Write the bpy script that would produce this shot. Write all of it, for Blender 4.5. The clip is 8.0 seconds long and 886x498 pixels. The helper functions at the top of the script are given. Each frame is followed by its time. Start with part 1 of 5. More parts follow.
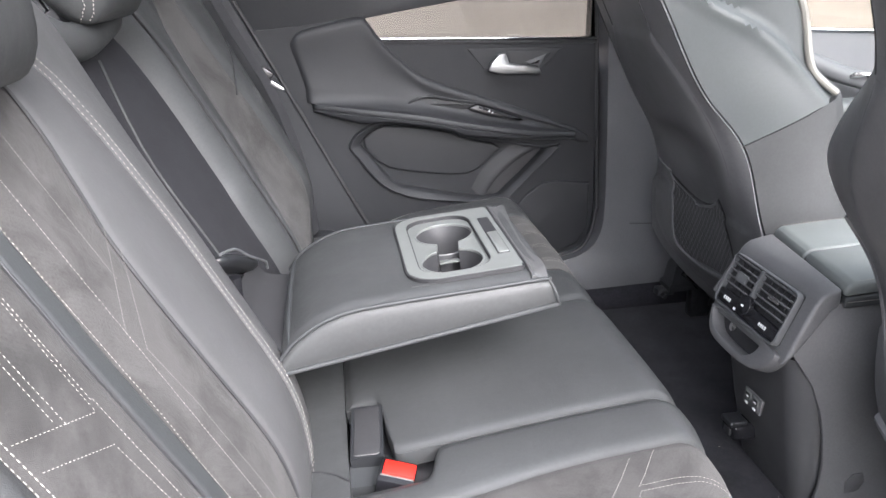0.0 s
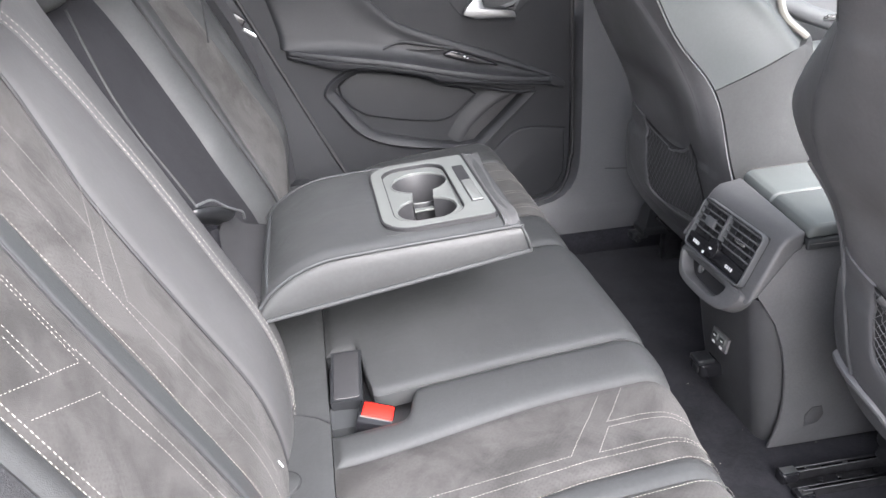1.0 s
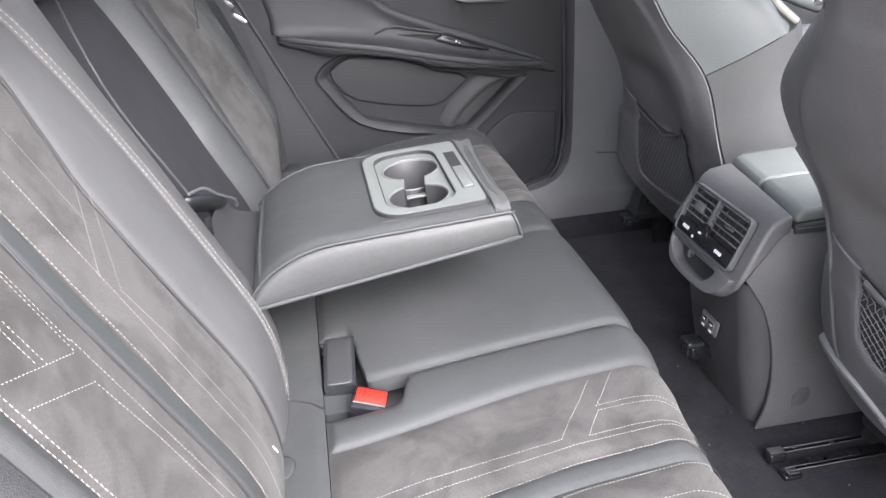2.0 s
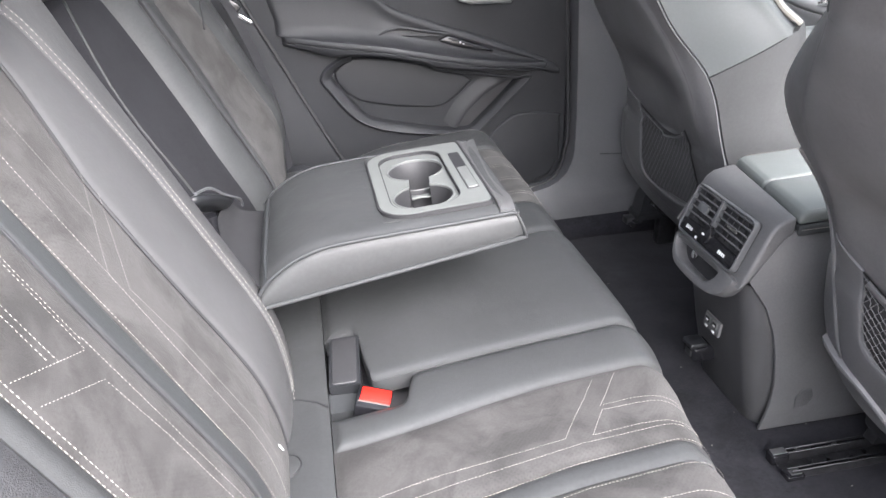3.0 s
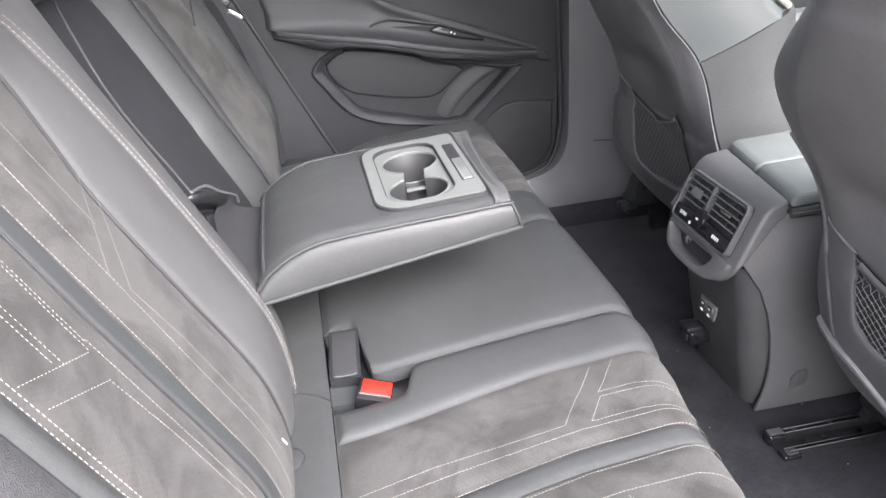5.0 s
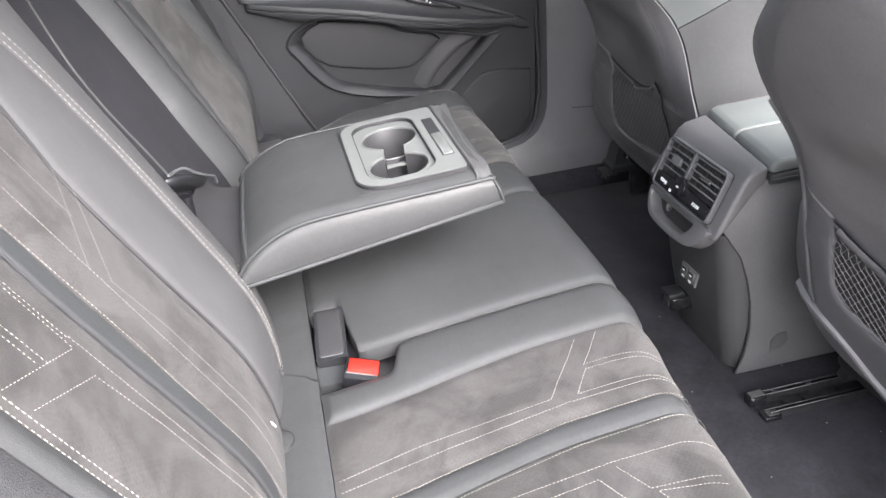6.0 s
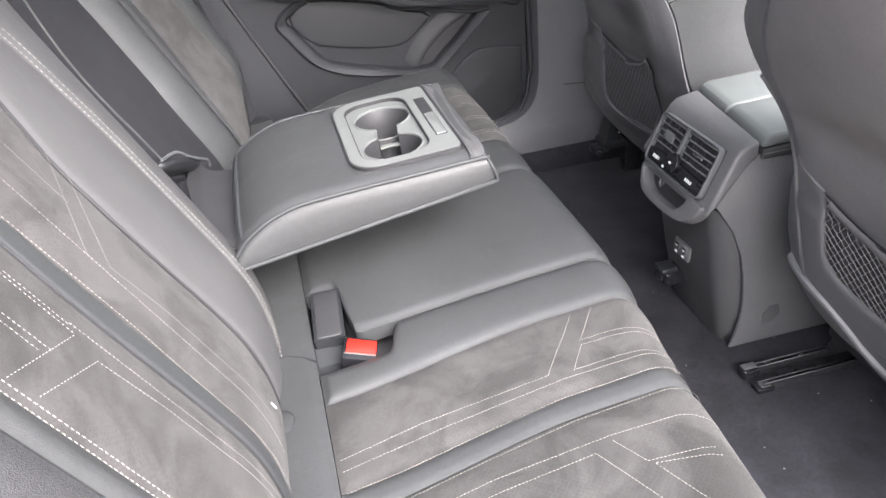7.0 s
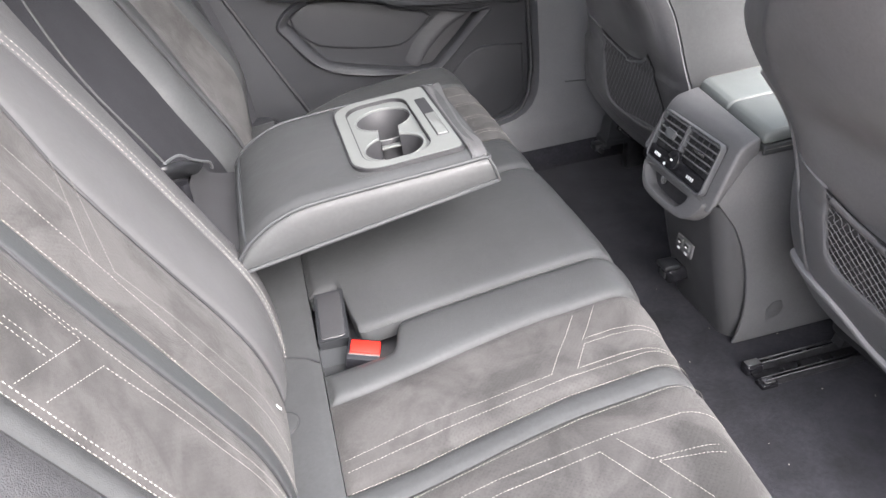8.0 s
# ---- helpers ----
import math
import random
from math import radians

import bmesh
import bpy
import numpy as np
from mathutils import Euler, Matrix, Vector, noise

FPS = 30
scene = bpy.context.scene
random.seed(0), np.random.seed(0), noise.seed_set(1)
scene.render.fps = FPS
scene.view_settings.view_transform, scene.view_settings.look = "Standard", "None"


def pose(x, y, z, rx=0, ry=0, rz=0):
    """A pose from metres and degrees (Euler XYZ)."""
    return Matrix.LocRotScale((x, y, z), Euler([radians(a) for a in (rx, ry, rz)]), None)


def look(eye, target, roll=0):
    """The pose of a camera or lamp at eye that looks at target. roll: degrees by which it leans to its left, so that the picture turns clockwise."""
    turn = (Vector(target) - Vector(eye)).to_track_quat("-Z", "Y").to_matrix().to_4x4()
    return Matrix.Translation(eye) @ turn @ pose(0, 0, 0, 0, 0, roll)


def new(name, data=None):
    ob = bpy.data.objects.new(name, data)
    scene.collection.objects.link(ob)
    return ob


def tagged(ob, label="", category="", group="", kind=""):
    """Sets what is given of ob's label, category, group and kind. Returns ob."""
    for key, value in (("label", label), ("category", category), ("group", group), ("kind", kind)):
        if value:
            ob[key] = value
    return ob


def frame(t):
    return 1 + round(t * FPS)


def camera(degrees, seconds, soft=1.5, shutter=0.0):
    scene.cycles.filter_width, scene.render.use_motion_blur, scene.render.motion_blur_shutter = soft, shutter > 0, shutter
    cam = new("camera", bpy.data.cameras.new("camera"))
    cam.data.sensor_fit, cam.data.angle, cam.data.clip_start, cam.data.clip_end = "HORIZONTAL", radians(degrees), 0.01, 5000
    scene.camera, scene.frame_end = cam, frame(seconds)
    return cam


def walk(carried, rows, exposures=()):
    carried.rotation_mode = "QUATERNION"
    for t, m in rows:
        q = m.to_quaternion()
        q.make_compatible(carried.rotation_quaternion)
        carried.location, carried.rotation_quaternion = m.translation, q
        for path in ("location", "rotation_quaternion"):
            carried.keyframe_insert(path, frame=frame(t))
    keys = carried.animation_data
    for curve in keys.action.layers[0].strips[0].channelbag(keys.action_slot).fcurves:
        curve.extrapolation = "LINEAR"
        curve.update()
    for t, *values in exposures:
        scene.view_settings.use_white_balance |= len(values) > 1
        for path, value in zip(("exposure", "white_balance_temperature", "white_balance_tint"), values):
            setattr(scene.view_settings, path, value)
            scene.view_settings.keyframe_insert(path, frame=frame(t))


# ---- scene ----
cam = camera(62.0, 8.0)
EXPOSURE = 2.78
PATH = [
    (0, (0.171, -0.93, 0.842), (0.435, 0.915, 0.117), -2.0),
    (0.5, (0.173, -0.945, 0.851), (0.451, 0.87, 0.059), -2.2),
    (1, (0.177, -0.946, 0.852), (0.477, 0.833, -0.011), -2.2),
    (1.5, (0.18, -0.949, 0.856), (0.492, 0.807, -0.049), -2.3),
    (3, (0.175, -0.955, 0.861), (0.481, 0.803, -0.042), -2.2),
    (3.5, (0.174, -0.959, 0.861), (0.471, 0.808, -0.029), -2.4),
    (4, (0.173, -0.961, 0.861), (0.468, 0.807, -0.026), -2.6),
    (4.5, (0.173, -0.962, 0.863), (0.472, 0.799, -0.037), -3.0),
    (6, (0.174, -0.951, 0.879), (0.522, 0.737, -0.135), -4.4),
    (6.5, (0.171, -0.951, 0.881), (0.53, 0.715, -0.166), -4.7),
    (7, (0.17, -0.953, 0.883), (0.527, 0.702, -0.183), -5.1),
    (7.5, (0.17, -0.954, 0.885), (0.524, 0.698, -0.186), -5.5),
    (8, (0.171, -0.954, 0.887), (0.518, 0.699, -0.183), -5.9),
]
walk(cam, [(t, look(e, g, r)) for t, e, g, r in PATH], exposures=[(t, EXPOSURE + e, k, g) for t, e, k, g in ((0.0, -0.16, 6060, 13), (0.5, -0.06, 6090, 13), (1.0, 0.0, 6120, 13.5), (3.5, 0.05, 6140, 13.5), (6.0, 0.09, 6260, 14), (8.0, 0.11, 6280, 14))])

# ---- world, sun, sky ----
world = bpy.data.worlds.new("overcast_sky")
scene.world = world
world.use_nodes = True
wn, wl = world.node_tree.nodes, world.node_tree.links
sky = wn.new("ShaderNodeTexSky")
sky.sky_type = "NISHITA"
sky.sun_disc = False
sky.sun_elevation = radians(40)
sky.sun_rotation = radians(162)
sky.air_density, sky.dust_density = 1.0, 7.0
wn["Background"].inputs["Strength"].default_value = 0.15
soften = wn.new("ShaderNodeHueSaturation")
soften.inputs["Saturation"].default_value = 0.35
wl.new(sky.outputs[0], soften.inputs["Color"])
wl.new(soften.outputs[0], wn["Background"].inputs["Color"])
sun = new("sun", bpy.data.lights.new("sun", "SUN"))
sun.data.energy, sun.data.angle, sun.data.color = 0.85, radians(120), (1.0, 0.96, 0.9)
sun.matrix_world = look((0.86, -2.10, 2.75), (0, 0, 0.3))


# ---- materials ----
def material(name, color, rough, metallic=0.0, vary=0.15, vary_scale=6.0, grain=0.0, grain_scale=900.0,
             stain=0.0, stain_scale=9.0, spec=0.5, sheen=0.0, rough_vary=0.06, wrinkle=0.0, perforated=0.0):
    """A surface with two scales of colour variation, a fine relief and uneven gloss."""
    m = bpy.data.materials.new(name)
    m.use_nodes = True
    n, l = m.node_tree.nodes, m.node_tree.links
    b = n["Principled BSDF"]
    b.inputs["Metallic"].default_value = metallic
    b.inputs["Specular IOR Level"].default_value = spec
    if sheen:
        b.inputs["Sheen Weight"].default_value = sheen
        b.inputs["Sheen Roughness"].default_value = 0.45
    pos = n.new("ShaderNodeNewGeometry").outputs["Position"]

    def noise_node(scale, detail, rough_):
        t = n.new("ShaderNodeTexNoise")
        t.inputs["Scale"].default_value, t.inputs["Detail"].default_value = scale, detail
        t.inputs["Roughness"].default_value = rough_
        l.new(pos, t.inputs["Vector"])
        return t.outputs["Fac"]

    def ramp(fac, lo, hi, a, c):
        r = n.new("ShaderNodeMapRange")
        r.inputs["From Min"].default_value, r.inputs["From Max"].default_value = lo, hi
        r.inputs["To Min"].default_value, r.inputs["To Max"].default_value = a, c
        l.new(fac, r.inputs["Value"])
        return r.outputs[0]

    big = noise_node(vary_scale, 4.0, 0.55)
    fine = noise_node(grain_scale * 0.25, 2.0, 0.5)
    v = ramp(big, 0.3, 0.7, 1 - vary, 1 + vary)
    f = ramp(fine, 0.3, 0.7, 1 - vary * 0.5, 1 + vary * 0.5)
    mul = n.new("ShaderNodeMath")
    mul.operation = "MULTIPLY"
    l.new(v, mul.inputs[0]), l.new(f, mul.inputs[1])
    fac = mul.outputs[0]
    if stain:
        nap = noise_node(stain_scale, 5.0, 0.6)
        nap.node.inputs["Distortion"].default_value = 0.7
        s = ramp(nap, 0.42, 0.62, 1.0 + stain * 0.30, 1 - stain)
        mul2 = n.new("ShaderNodeMath")
        mul2.operation = "MULTIPLY"
        l.new(fac, mul2.inputs[0]), l.new(s, mul2.inputs[1])
        fac = mul2.outputs[0]
    if perforated:
        flat = n.new("ShaderNodeVectorMath")
        flat.operation = "DOT_PRODUCT"
        flat.inputs[1].default_value = (0.707, 0.707, -0.438)
        flat2nd = n.new("ShaderNodeVectorMath")
        flat2nd.operation = "DOT_PRODUCT"
        flat2nd.inputs[1].default_value = (0.707, -0.707, -0.438)
        both = n.new("ShaderNodeCombineXYZ")
        l.new(pos, flat.inputs[0]), l.new(pos, flat2nd.inputs[0])
        l.new(flat.outputs["Value"], both.inputs[0]), l.new(flat2nd.outputs["Value"], both.inputs[1])
        holes = n.new("ShaderNodeTexVoronoi")
        holes.voronoi_dimensions = "2D"
        holes.inputs["Scale"].default_value, holes.inputs["Randomness"].default_value = 240.0, 0.0
        l.new(both.outputs[0], holes.inputs["Vector"])
        patch = ramp(noise_node(7.0, 2.0, 0.5), 0.42, 0.58, 0.0, perforated)
        dot = ramp(holes.outputs["Distance"], 0.14, 0.26, 1.0, 0.0)
        both2 = n.new("ShaderNodeMath")
        both2.operation = "MULTIPLY"
        l.new(patch, both2.inputs[0]), l.new(dot, both2.inputs[1])
        keep = ramp(both2.outputs[0], 0.0, 1.0, 1.0, 0.0)
        mul3 = n.new("ShaderNodeMath")
        mul3.operation = "MULTIPLY"
        l.new(fac, mul3.inputs[0]), l.new(keep, mul3.inputs[1])
        fac = mul3.outputs[0]
    col = n.new("ShaderNodeVectorMath")
    col.operation = "SCALE"
    col.inputs[0].default_value = color
    l.new(fac, col.inputs["Scale"])
    l.new(col.outputs[0], b.inputs["Base Color"])
    l.new(ramp(big, 0.3, 0.7, rough + rough_vary, rough - rough_vary), b.inputs["Roughness"])
    if grain:
        bump = n.new("ShaderNodeBump")
        bump.inputs["Strength"].default_value = grain
        bump.inputs["Distance"].default_value = 0.0006
        vor = n.new("ShaderNodeTexVoronoi")
        vor.inputs["Scale"].default_value = grain_scale
        l.new(pos, vor.inputs["Vector"])
        l.new(vor.outputs["Distance"], bump.inputs["Height"])
        l.new(bump.outputs[0], b.inputs["Normal"])
        if wrinkle:
            fold = n.new("ShaderNodeBump")
            fold.inputs["Strength"].default_value = wrinkle
            fold.inputs["Distance"].default_value = 0.004
            l.new(noise_node(22.0, 3.0, 0.5), fold.inputs["Height"])
            l.new(fold.outputs[0], bump.inputs["Normal"])
    return m


LEATHER = material("black_leather", (0.0440, 0.0455, 0.0464), 0.44, vary=0.14, wrinkle=0.35, grain=0.25, grain_scale=1000, spec=0.30)
# Lighter copy of LEATHER; the base colour carries sheen on bolster and armrest nose.
LEATHER_SHEEN = material("sheen_lightened_leather", (0.070, 0.0700, 0.0712), 0.44, vary=0.08, wrinkle=0.25, grain=0.2, grain_scale=1000)
LEATHER_STRIPE = material("mid_stripe_leather", (0.040, 0.0425, 0.044), 0.46, vary=0.08, grain=0.2, grain_scale=1000)
LEATHER_PALE = material("grey_leather", (0.062, 0.068, 0.069), 0.42, vary=0.08, grain=0.2, grain_scale=900)
SUEDE = material("grey_suede", (0.056, 0.0542, 0.053), 0.95, vary=0.15, vary_scale=10, grain=0.5, grain_scale=1800,
                 stain=0.32, stain_scale=13, perforated=0.15, spec=0.12, sheen=0.06)
PLASTIC = material("black_grained_plastic", (0.060, 0.060, 0.063), 0.46, vary=0.12, grain=0.3, grain_scale=1400)
PLASTIC_SOFT = material("soft_touch_plastic", (0.088, 0.088, 0.091), 0.44, vary=0.16, grain=0.2, grain_scale=1200)
TRIM = material("dark_pillar_trim", (0.076, 0.077, 0.083), 0.55, vary=0.10, grain=0.3, grain_scale=1200)
PLASTIC_GREY = material("grey_satin_plastic", (0.126, 0.132, 0.128), 0.34, vary=0.06)
PLASTIC_GREY_DARK = material("mid_grey_plastic", (0.085, 0.088, 0.092), 0.45, vary=0.06, grain=0.15, grain_scale=1400)
DOOR_SOFT = material("dark_door_plastic", (0.0255, 0.0262, 0.0288), 0.50, vary=0.10, grain=0.2, grain_scale=1200, spec=0.28)
DOOR_HARD = material("grained_door_plastic", (0.0215, 0.0222, 0.0248), 0.52, vary=0.10, grain=0.3, grain_scale=1400, spec=0.24)
# Lit copy of the black leather: lighter base makes up for dim rear light.
LEATHER_LIFTED = material("lightened_black_leather", (0.115, 0.115, 0.120), 0.44, vary=0.14, grain=0.25, grain_scale=1000, wrinkle=0.3)
SEAT_SHELL = material("grey_seat_shell", (0.11, 0.11, 0.115), 0.42, vary=0.06, grain=0.15, grain_scale=1500)
LID = material("pale_lid_leather", (0.125, 0.135, 0.132), 0.46, vary=0.06, grain=0.2, grain_scale=900, spec=0.4)
SATIN_BLACK = material("satin_black_plastic", (0.018, 0.019, 0.021), 0.34, vary=0.1)
LINER = material("dark_liner_fabric", (0.024, 0.024, 0.027), 0.9, vary=0.1, grain=0.5, grain_scale=900, spec=0.15)
FLAP = material("dark_felt", (0.017, 0.017, 0.019), 0.85, vary=0.12, grain=0.4, grain_scale=900)
NET_BACK = material("pocket_felt", (0.024, 0.024, 0.026), 0.85, vary=0.12, grain=0.4, grain_scale=900)
CUP = material("cup_black_plastic", (0.030, 0.030, 0.032), 0.52, vary=0.15)
GLOSS = material("gloss_black_plastic", (0.012, 0.012, 0.014), 0.18, vary=0.1)
# For dark joints and rubber, and for door pads that paint in a hollow's shade.
DARK = material("dark_plastic_and_shade", (0.018, 0.018, 0.020), 0.6, vary=0.2)
CARPET = material("black_carpet", (0.022, 0.022, 0.0265), 0.98, vary=0.28, vary_scale=14, grain=0.9, grain_scale=700, spec=0.1, sheen=0.08)
FABRIC = material("grey_woven_fabric", (0.034, 0.0345, 0.0365), 0.92, vary=0.22, grain=1.0, grain_scale=900, spec=0.12)
# Pale tone chosen so the unseen roof bounces more light onto the backrests.
HEADLINER = material("grey_headliner", (0.60, 0.60, 0.585), 0.95, vary=0.05, grain=0.4, grain_scale=800)
THREAD = material("pale_thread", (0.30, 0.285, 0.26), 0.8, vary=0.14)
THREAD_GREY = material("grey_thread", (0.14, 0.135, 0.125), 0.8, vary=0.1)
SILVER = material("satin_silver_paint", (0.30, 0.305, 0.31), 0.38, metallic=0.9, vary=0.03)
CHROME = material("satin_chrome", (0.72, 0.73, 0.74), 0.16, metallic=1.0, vary=0.04)
LEATHER_DARK = material("dark_stripe_leather", (0.035, 0.037, 0.039), 0.52, vary=0.08, grain=0.2, grain_scale=1000, spec=0.25)
STEEL = material("dark_steel", (0.035, 0.035, 0.038), 0.36, metallic=0.5, vary=0.3, vary_scale=60)
RED = material("red_plastic", (0.52, 0.014, 0.007), 0.42, vary=0.06)
WEBBING = material("black_belt_webbing", (0.025, 0.025, 0.028), 0.6, vary=0.15, grain=0.6, grain_scale=600)
NET = material("grey_net_cord", (0.085, 0.085, 0.090), 0.6, vary=0.2)
CREAM = material("cream_leather_edge", (0.22, 0.212, 0.19), 0.5, vary=0.06, grain=0.2, grain_scale=900)
MARK = material("white_marking", (0.75, 0.75, 0.75), 0.5, vary=0.03)
PAVING = material("beige_paving", (0.47, 0.42, 0.37), 0.9, vary=0.12, vary_scale=0.6, grain=0.4, grain_scale=60)
PAINT = material("dark_car_paint", (0.05, 0.052, 0.056), 0.25, vary=0.05)


def glass_material(name, tint):
    m = bpy.data.materials.new(name)
    m.use_nodes = True
    n, l = m.node_tree.nodes, m.node_tree.links
    n.remove(n["Principled BSDF"])
    clear, gloss, mix = n.new("ShaderNodeBsdfTransparent"), n.new("ShaderNodeBsdfGlossy"), n.new("ShaderNodeMixShader")
    clear.inputs["Color"].default_value = (*tint, 1)
    gloss.inputs["Roughness"].default_value = 0.02
    fres = n.new("ShaderNodeFresnel")
    fres.inputs["IOR"].default_value = 1.3
    l.new(fres.outputs[0], mix.inputs[0]), l.new(clear.outputs[0], mix.inputs[1]), l.new(gloss.outputs[0], mix.inputs[2])
    l.new(mix.outputs[0], n["Material Output"].inputs["Surface"])
    return m


GLASS_TINT = glass_material("tinted_glass", (0.36, 0.355, 0.345))
GLASS_LIGHT = glass_material("lightly_tinted_glass", (0.55, 0.54, 0.51))
# Tint sets how much light the added roof opening lets in.
GLASS_ROOF = glass_material("added_roof_glass", (0.66, 0.67, 0.67))
GLASS = glass_material("clear_glass", (0.8, 0.82, 0.81))


# ---- mesh helpers ----
def part(name, bm, mat, parent=None, label="", smooth=True):
    """Links a bmesh as one mesh object under a thing or a part."""
    bmesh.ops.recalc_face_normals(bm, faces=bm.faces)
    data = bpy.data.meshes.new(name)
    bm.to_mesh(data)
    bm.free()
    data.materials.append(mat)
    if smooth:
        data.polygons.foreach_set("use_smooth", [True] * len(data.polygons))
        data.set_sharp_from_angle(angle=radians(38))
    ob = new(name, data)
    ob.parent = parent
    if label:
        tagged(ob, label)
    return ob


def thing(name, label, category, at=(0, 0, 0), group="", kind=""):
    ob = new(name)
    ob.location = at
    ob.empty_display_size = 0.05
    bpy.context.view_layer.update()
    return tagged(ob, label, category, group, kind)


def child(name, bm, mat, parent, label="", smooth=True):
    """A part whose mesh is given in world coordinates, under a thing that stands elsewhere."""
    base = parent
    off = Vector((0, 0, 0))
    while base is not None:
        off += base.location
        base = base.parent
    bmesh.ops.translate(bm, verts=bm.verts, vec=-off)
    return part(name, bm, mat, parent, label, smooth)


def ring_loft(rings, cap=True, closed=True):
    """A skin over rings of equally many points."""
    bm = bmesh.new()
    vs = [[bm.verts.new(p) for p in r] for r in rings]
    n = len(rings[0])
    for a, b in zip(vs, vs[1:]):
        for i in range(n if closed else n - 1):
            j = (i + 1) % n
            bm.faces.new((a[i], a[j], b[j], b[i]))
    if cap and closed:
        bm.faces.new(vs[0][::-1])
        bm.faces.new(vs[-1])
    return bm


def bevel(bm, width, segments=2, angle=35):
    edges = [e for e in bm.edges if len(e.link_faces) == 2 and e.calc_face_angle(0) > radians(angle)]
    bmesh.ops.bevel(bm, geom=edges, offset=width, segments=segments, profile=0.5, affect="EDGES", clamp_overlap=True)
    return bm


def box(lo, hi, r=0.0, seg=2):
    x0, y0, z0 = lo
    x1, y1, z1 = hi
    bm = ring_loft([[(x0, y0, z0), (x1, y0, z0), (x1, y1, z0), (x0, y1, z0)],
                    [(x0, y0, z1), (x1, y0, z1), (x1, y1, z1), (x0, y1, z1)]])
    bmesh.ops.recalc_face_normals(bm, faces=bm.faces)
    return bevel(bm, r, seg) if r else bm


def moved(bm, m):
    bmesh.ops.transform(bm, matrix=m, verts=bm.verts)
    return bm


def join(*bms):
    out = bmesh.new()
    for b in bms:
        data = bpy.data.meshes.new("join")
        b.to_mesh(data)
        b.free()
        out.from_mesh(data)
        bpy.data.meshes.remove(data)
    return out


def spline(points, n=60, closed=False):
    """Smooth curve through points (Catmull-Rom)."""
    p = [Vector(q) for q in points]
    m = len(p)
    out = []
    spans = m if closed else m - 1
    per = max(2, n // spans)
    for i in range(spans):
        if closed:
            a, b, c, d = p[i - 1], p[i], p[(i + 1) % m], p[(i + 2) % m]
        else:
            a, b, c, d = p[max(i - 1, 0)], p[i], p[i + 1], p[min(i + 2, m - 1)]
        for k in range(per):
            t = k / per
            out.append(0.5 * ((2 * b) + (c - a) * t + (2 * a - 5 * b + 4 * c - d) * t * t + (3 * b - a - 3 * c + d) * t ** 3))
    if not closed:
        out.append(p[-1])
    return out


def tube(points, radius, sides=8, flat=1.0, up=(0, 0, 1), closed=False):
    """A round or flattened cord along a line."""
    pts = [Vector(p) for p in points]
    rings = []
    n = len(pts)
    for i, p in enumerate(pts):
        a = pts[i - 1] if (i or closed) else p
        b = pts[(i + 1) % n] if (i + 1 < n or closed) else p
        d = (b - a).normalized()
        s = d.cross(Vector(up)).normalized()
        if s.length < 0.1:
            s = d.orthogonal().normalized()
        w = s.cross(d)
        r = radius(i / (n - 1)) if callable(radius) else radius
        rings.append([p + s * r * math.cos(6.2832 * k / sides) + w * r * flat * math.sin(6.2832 * k / sides) for k in range(sides)])
    if closed:
        rings.append(rings[0])
        bm = ring_loft(rings, cap=False)
        bmesh.ops.remove_doubles(bm, verts=bm.verts, dist=1e-6)
        return bm
    return ring_loft(rings)


def plate(outline, frame_m, thick, r=0.0, seg=2):
    """A 2D outline (a, b) extruded by thick along the third axis of frame_m."""
    bm = ring_loft([[frame_m @ Vector((a, b, 0)) for a, b in outline], [frame_m @ Vector((a, b, thick)) for a, b in outline]])
    bmesh.ops.recalc_face_normals(bm, faces=bm.faces)
    return bevel(bm, r, seg) if r else bm


def frame_plate(outer, inner, frame_m, thick, r=0.0):
    """A flat ring between two outlines of equally many points."""
    n = len(outer)
    rings = [[frame_m @ Vector((a, b, h)) for a, b in o] for o, h in ((outer, 0), (outer, thick), (inner, thick), (inner, 0))]
    rings.append(rings[0])
    bm = ring_loft(rings, cap=False)
    bmesh.ops.remove_doubles(bm, verts=bm.verts, dist=1e-6)
    bmesh.ops.recalc_face_normals(bm, faces=bm.faces)
    return bevel(bm, r, 2) if r else bm


def chaikin(points, times=2):
    """A closed outline with its corners cut round."""
    for _ in range(times):
        points = [((1 - k) * a[0] + k * b[0], (1 - k) * a[1] + k * b[1]) for a, b in zip(points, points[1:] + points[:1]) for k in (0.25, 0.75)]
    return points


def flat2(points, n=40, closed=False):
    return [(p.x, p.y) for p in spline([(a, b, 0) for a, b in points], n, closed)]


def pillow(outline, frame_m, thick, edge, n=5, gap=0.006):
    """A plate whose edges roll softly down over the width edge."""
    pts = []
    for (a, b), (c, d) in zip(outline, outline[1:] + outline[:1]):
        k = max(1, int(math.hypot(c - a, d - b) / gap))
        pts += [(a + (c - a) * i / k, b + (d - b) * i / k) for i in range(k)]
    area = sum(a * d - b * c for (a, b), (c, d) in zip(pts, pts[1:] + pts[:1]))
    sg = 1 if area > 0 else -1
    m = len(pts)
    inward = []
    for i in range(m):
        dx, dy = pts[(i + 2) % m][0] - pts[i - 2][0], pts[(i + 2) % m][1] - pts[i - 2][1]
        q = math.hypot(dx, dy) or 1.0
        inward.append((-dy / q * sg, dx / q * sg))
    rings = []
    for k in range(n + 1):
        t = math.pi / 2 * k / n
        e, h = edge * (1 - math.cos(t)), thick * math.sin(t)
        rings.append([frame_m @ Vector((p[0] + w[0] * e, p[1] + w[1] * e, h)) for p, w in zip(pts, inward)])
    bm = ring_loft(rings)
    bmesh.ops.recalc_face_normals(bm, faces=bm.faces)
    return bm


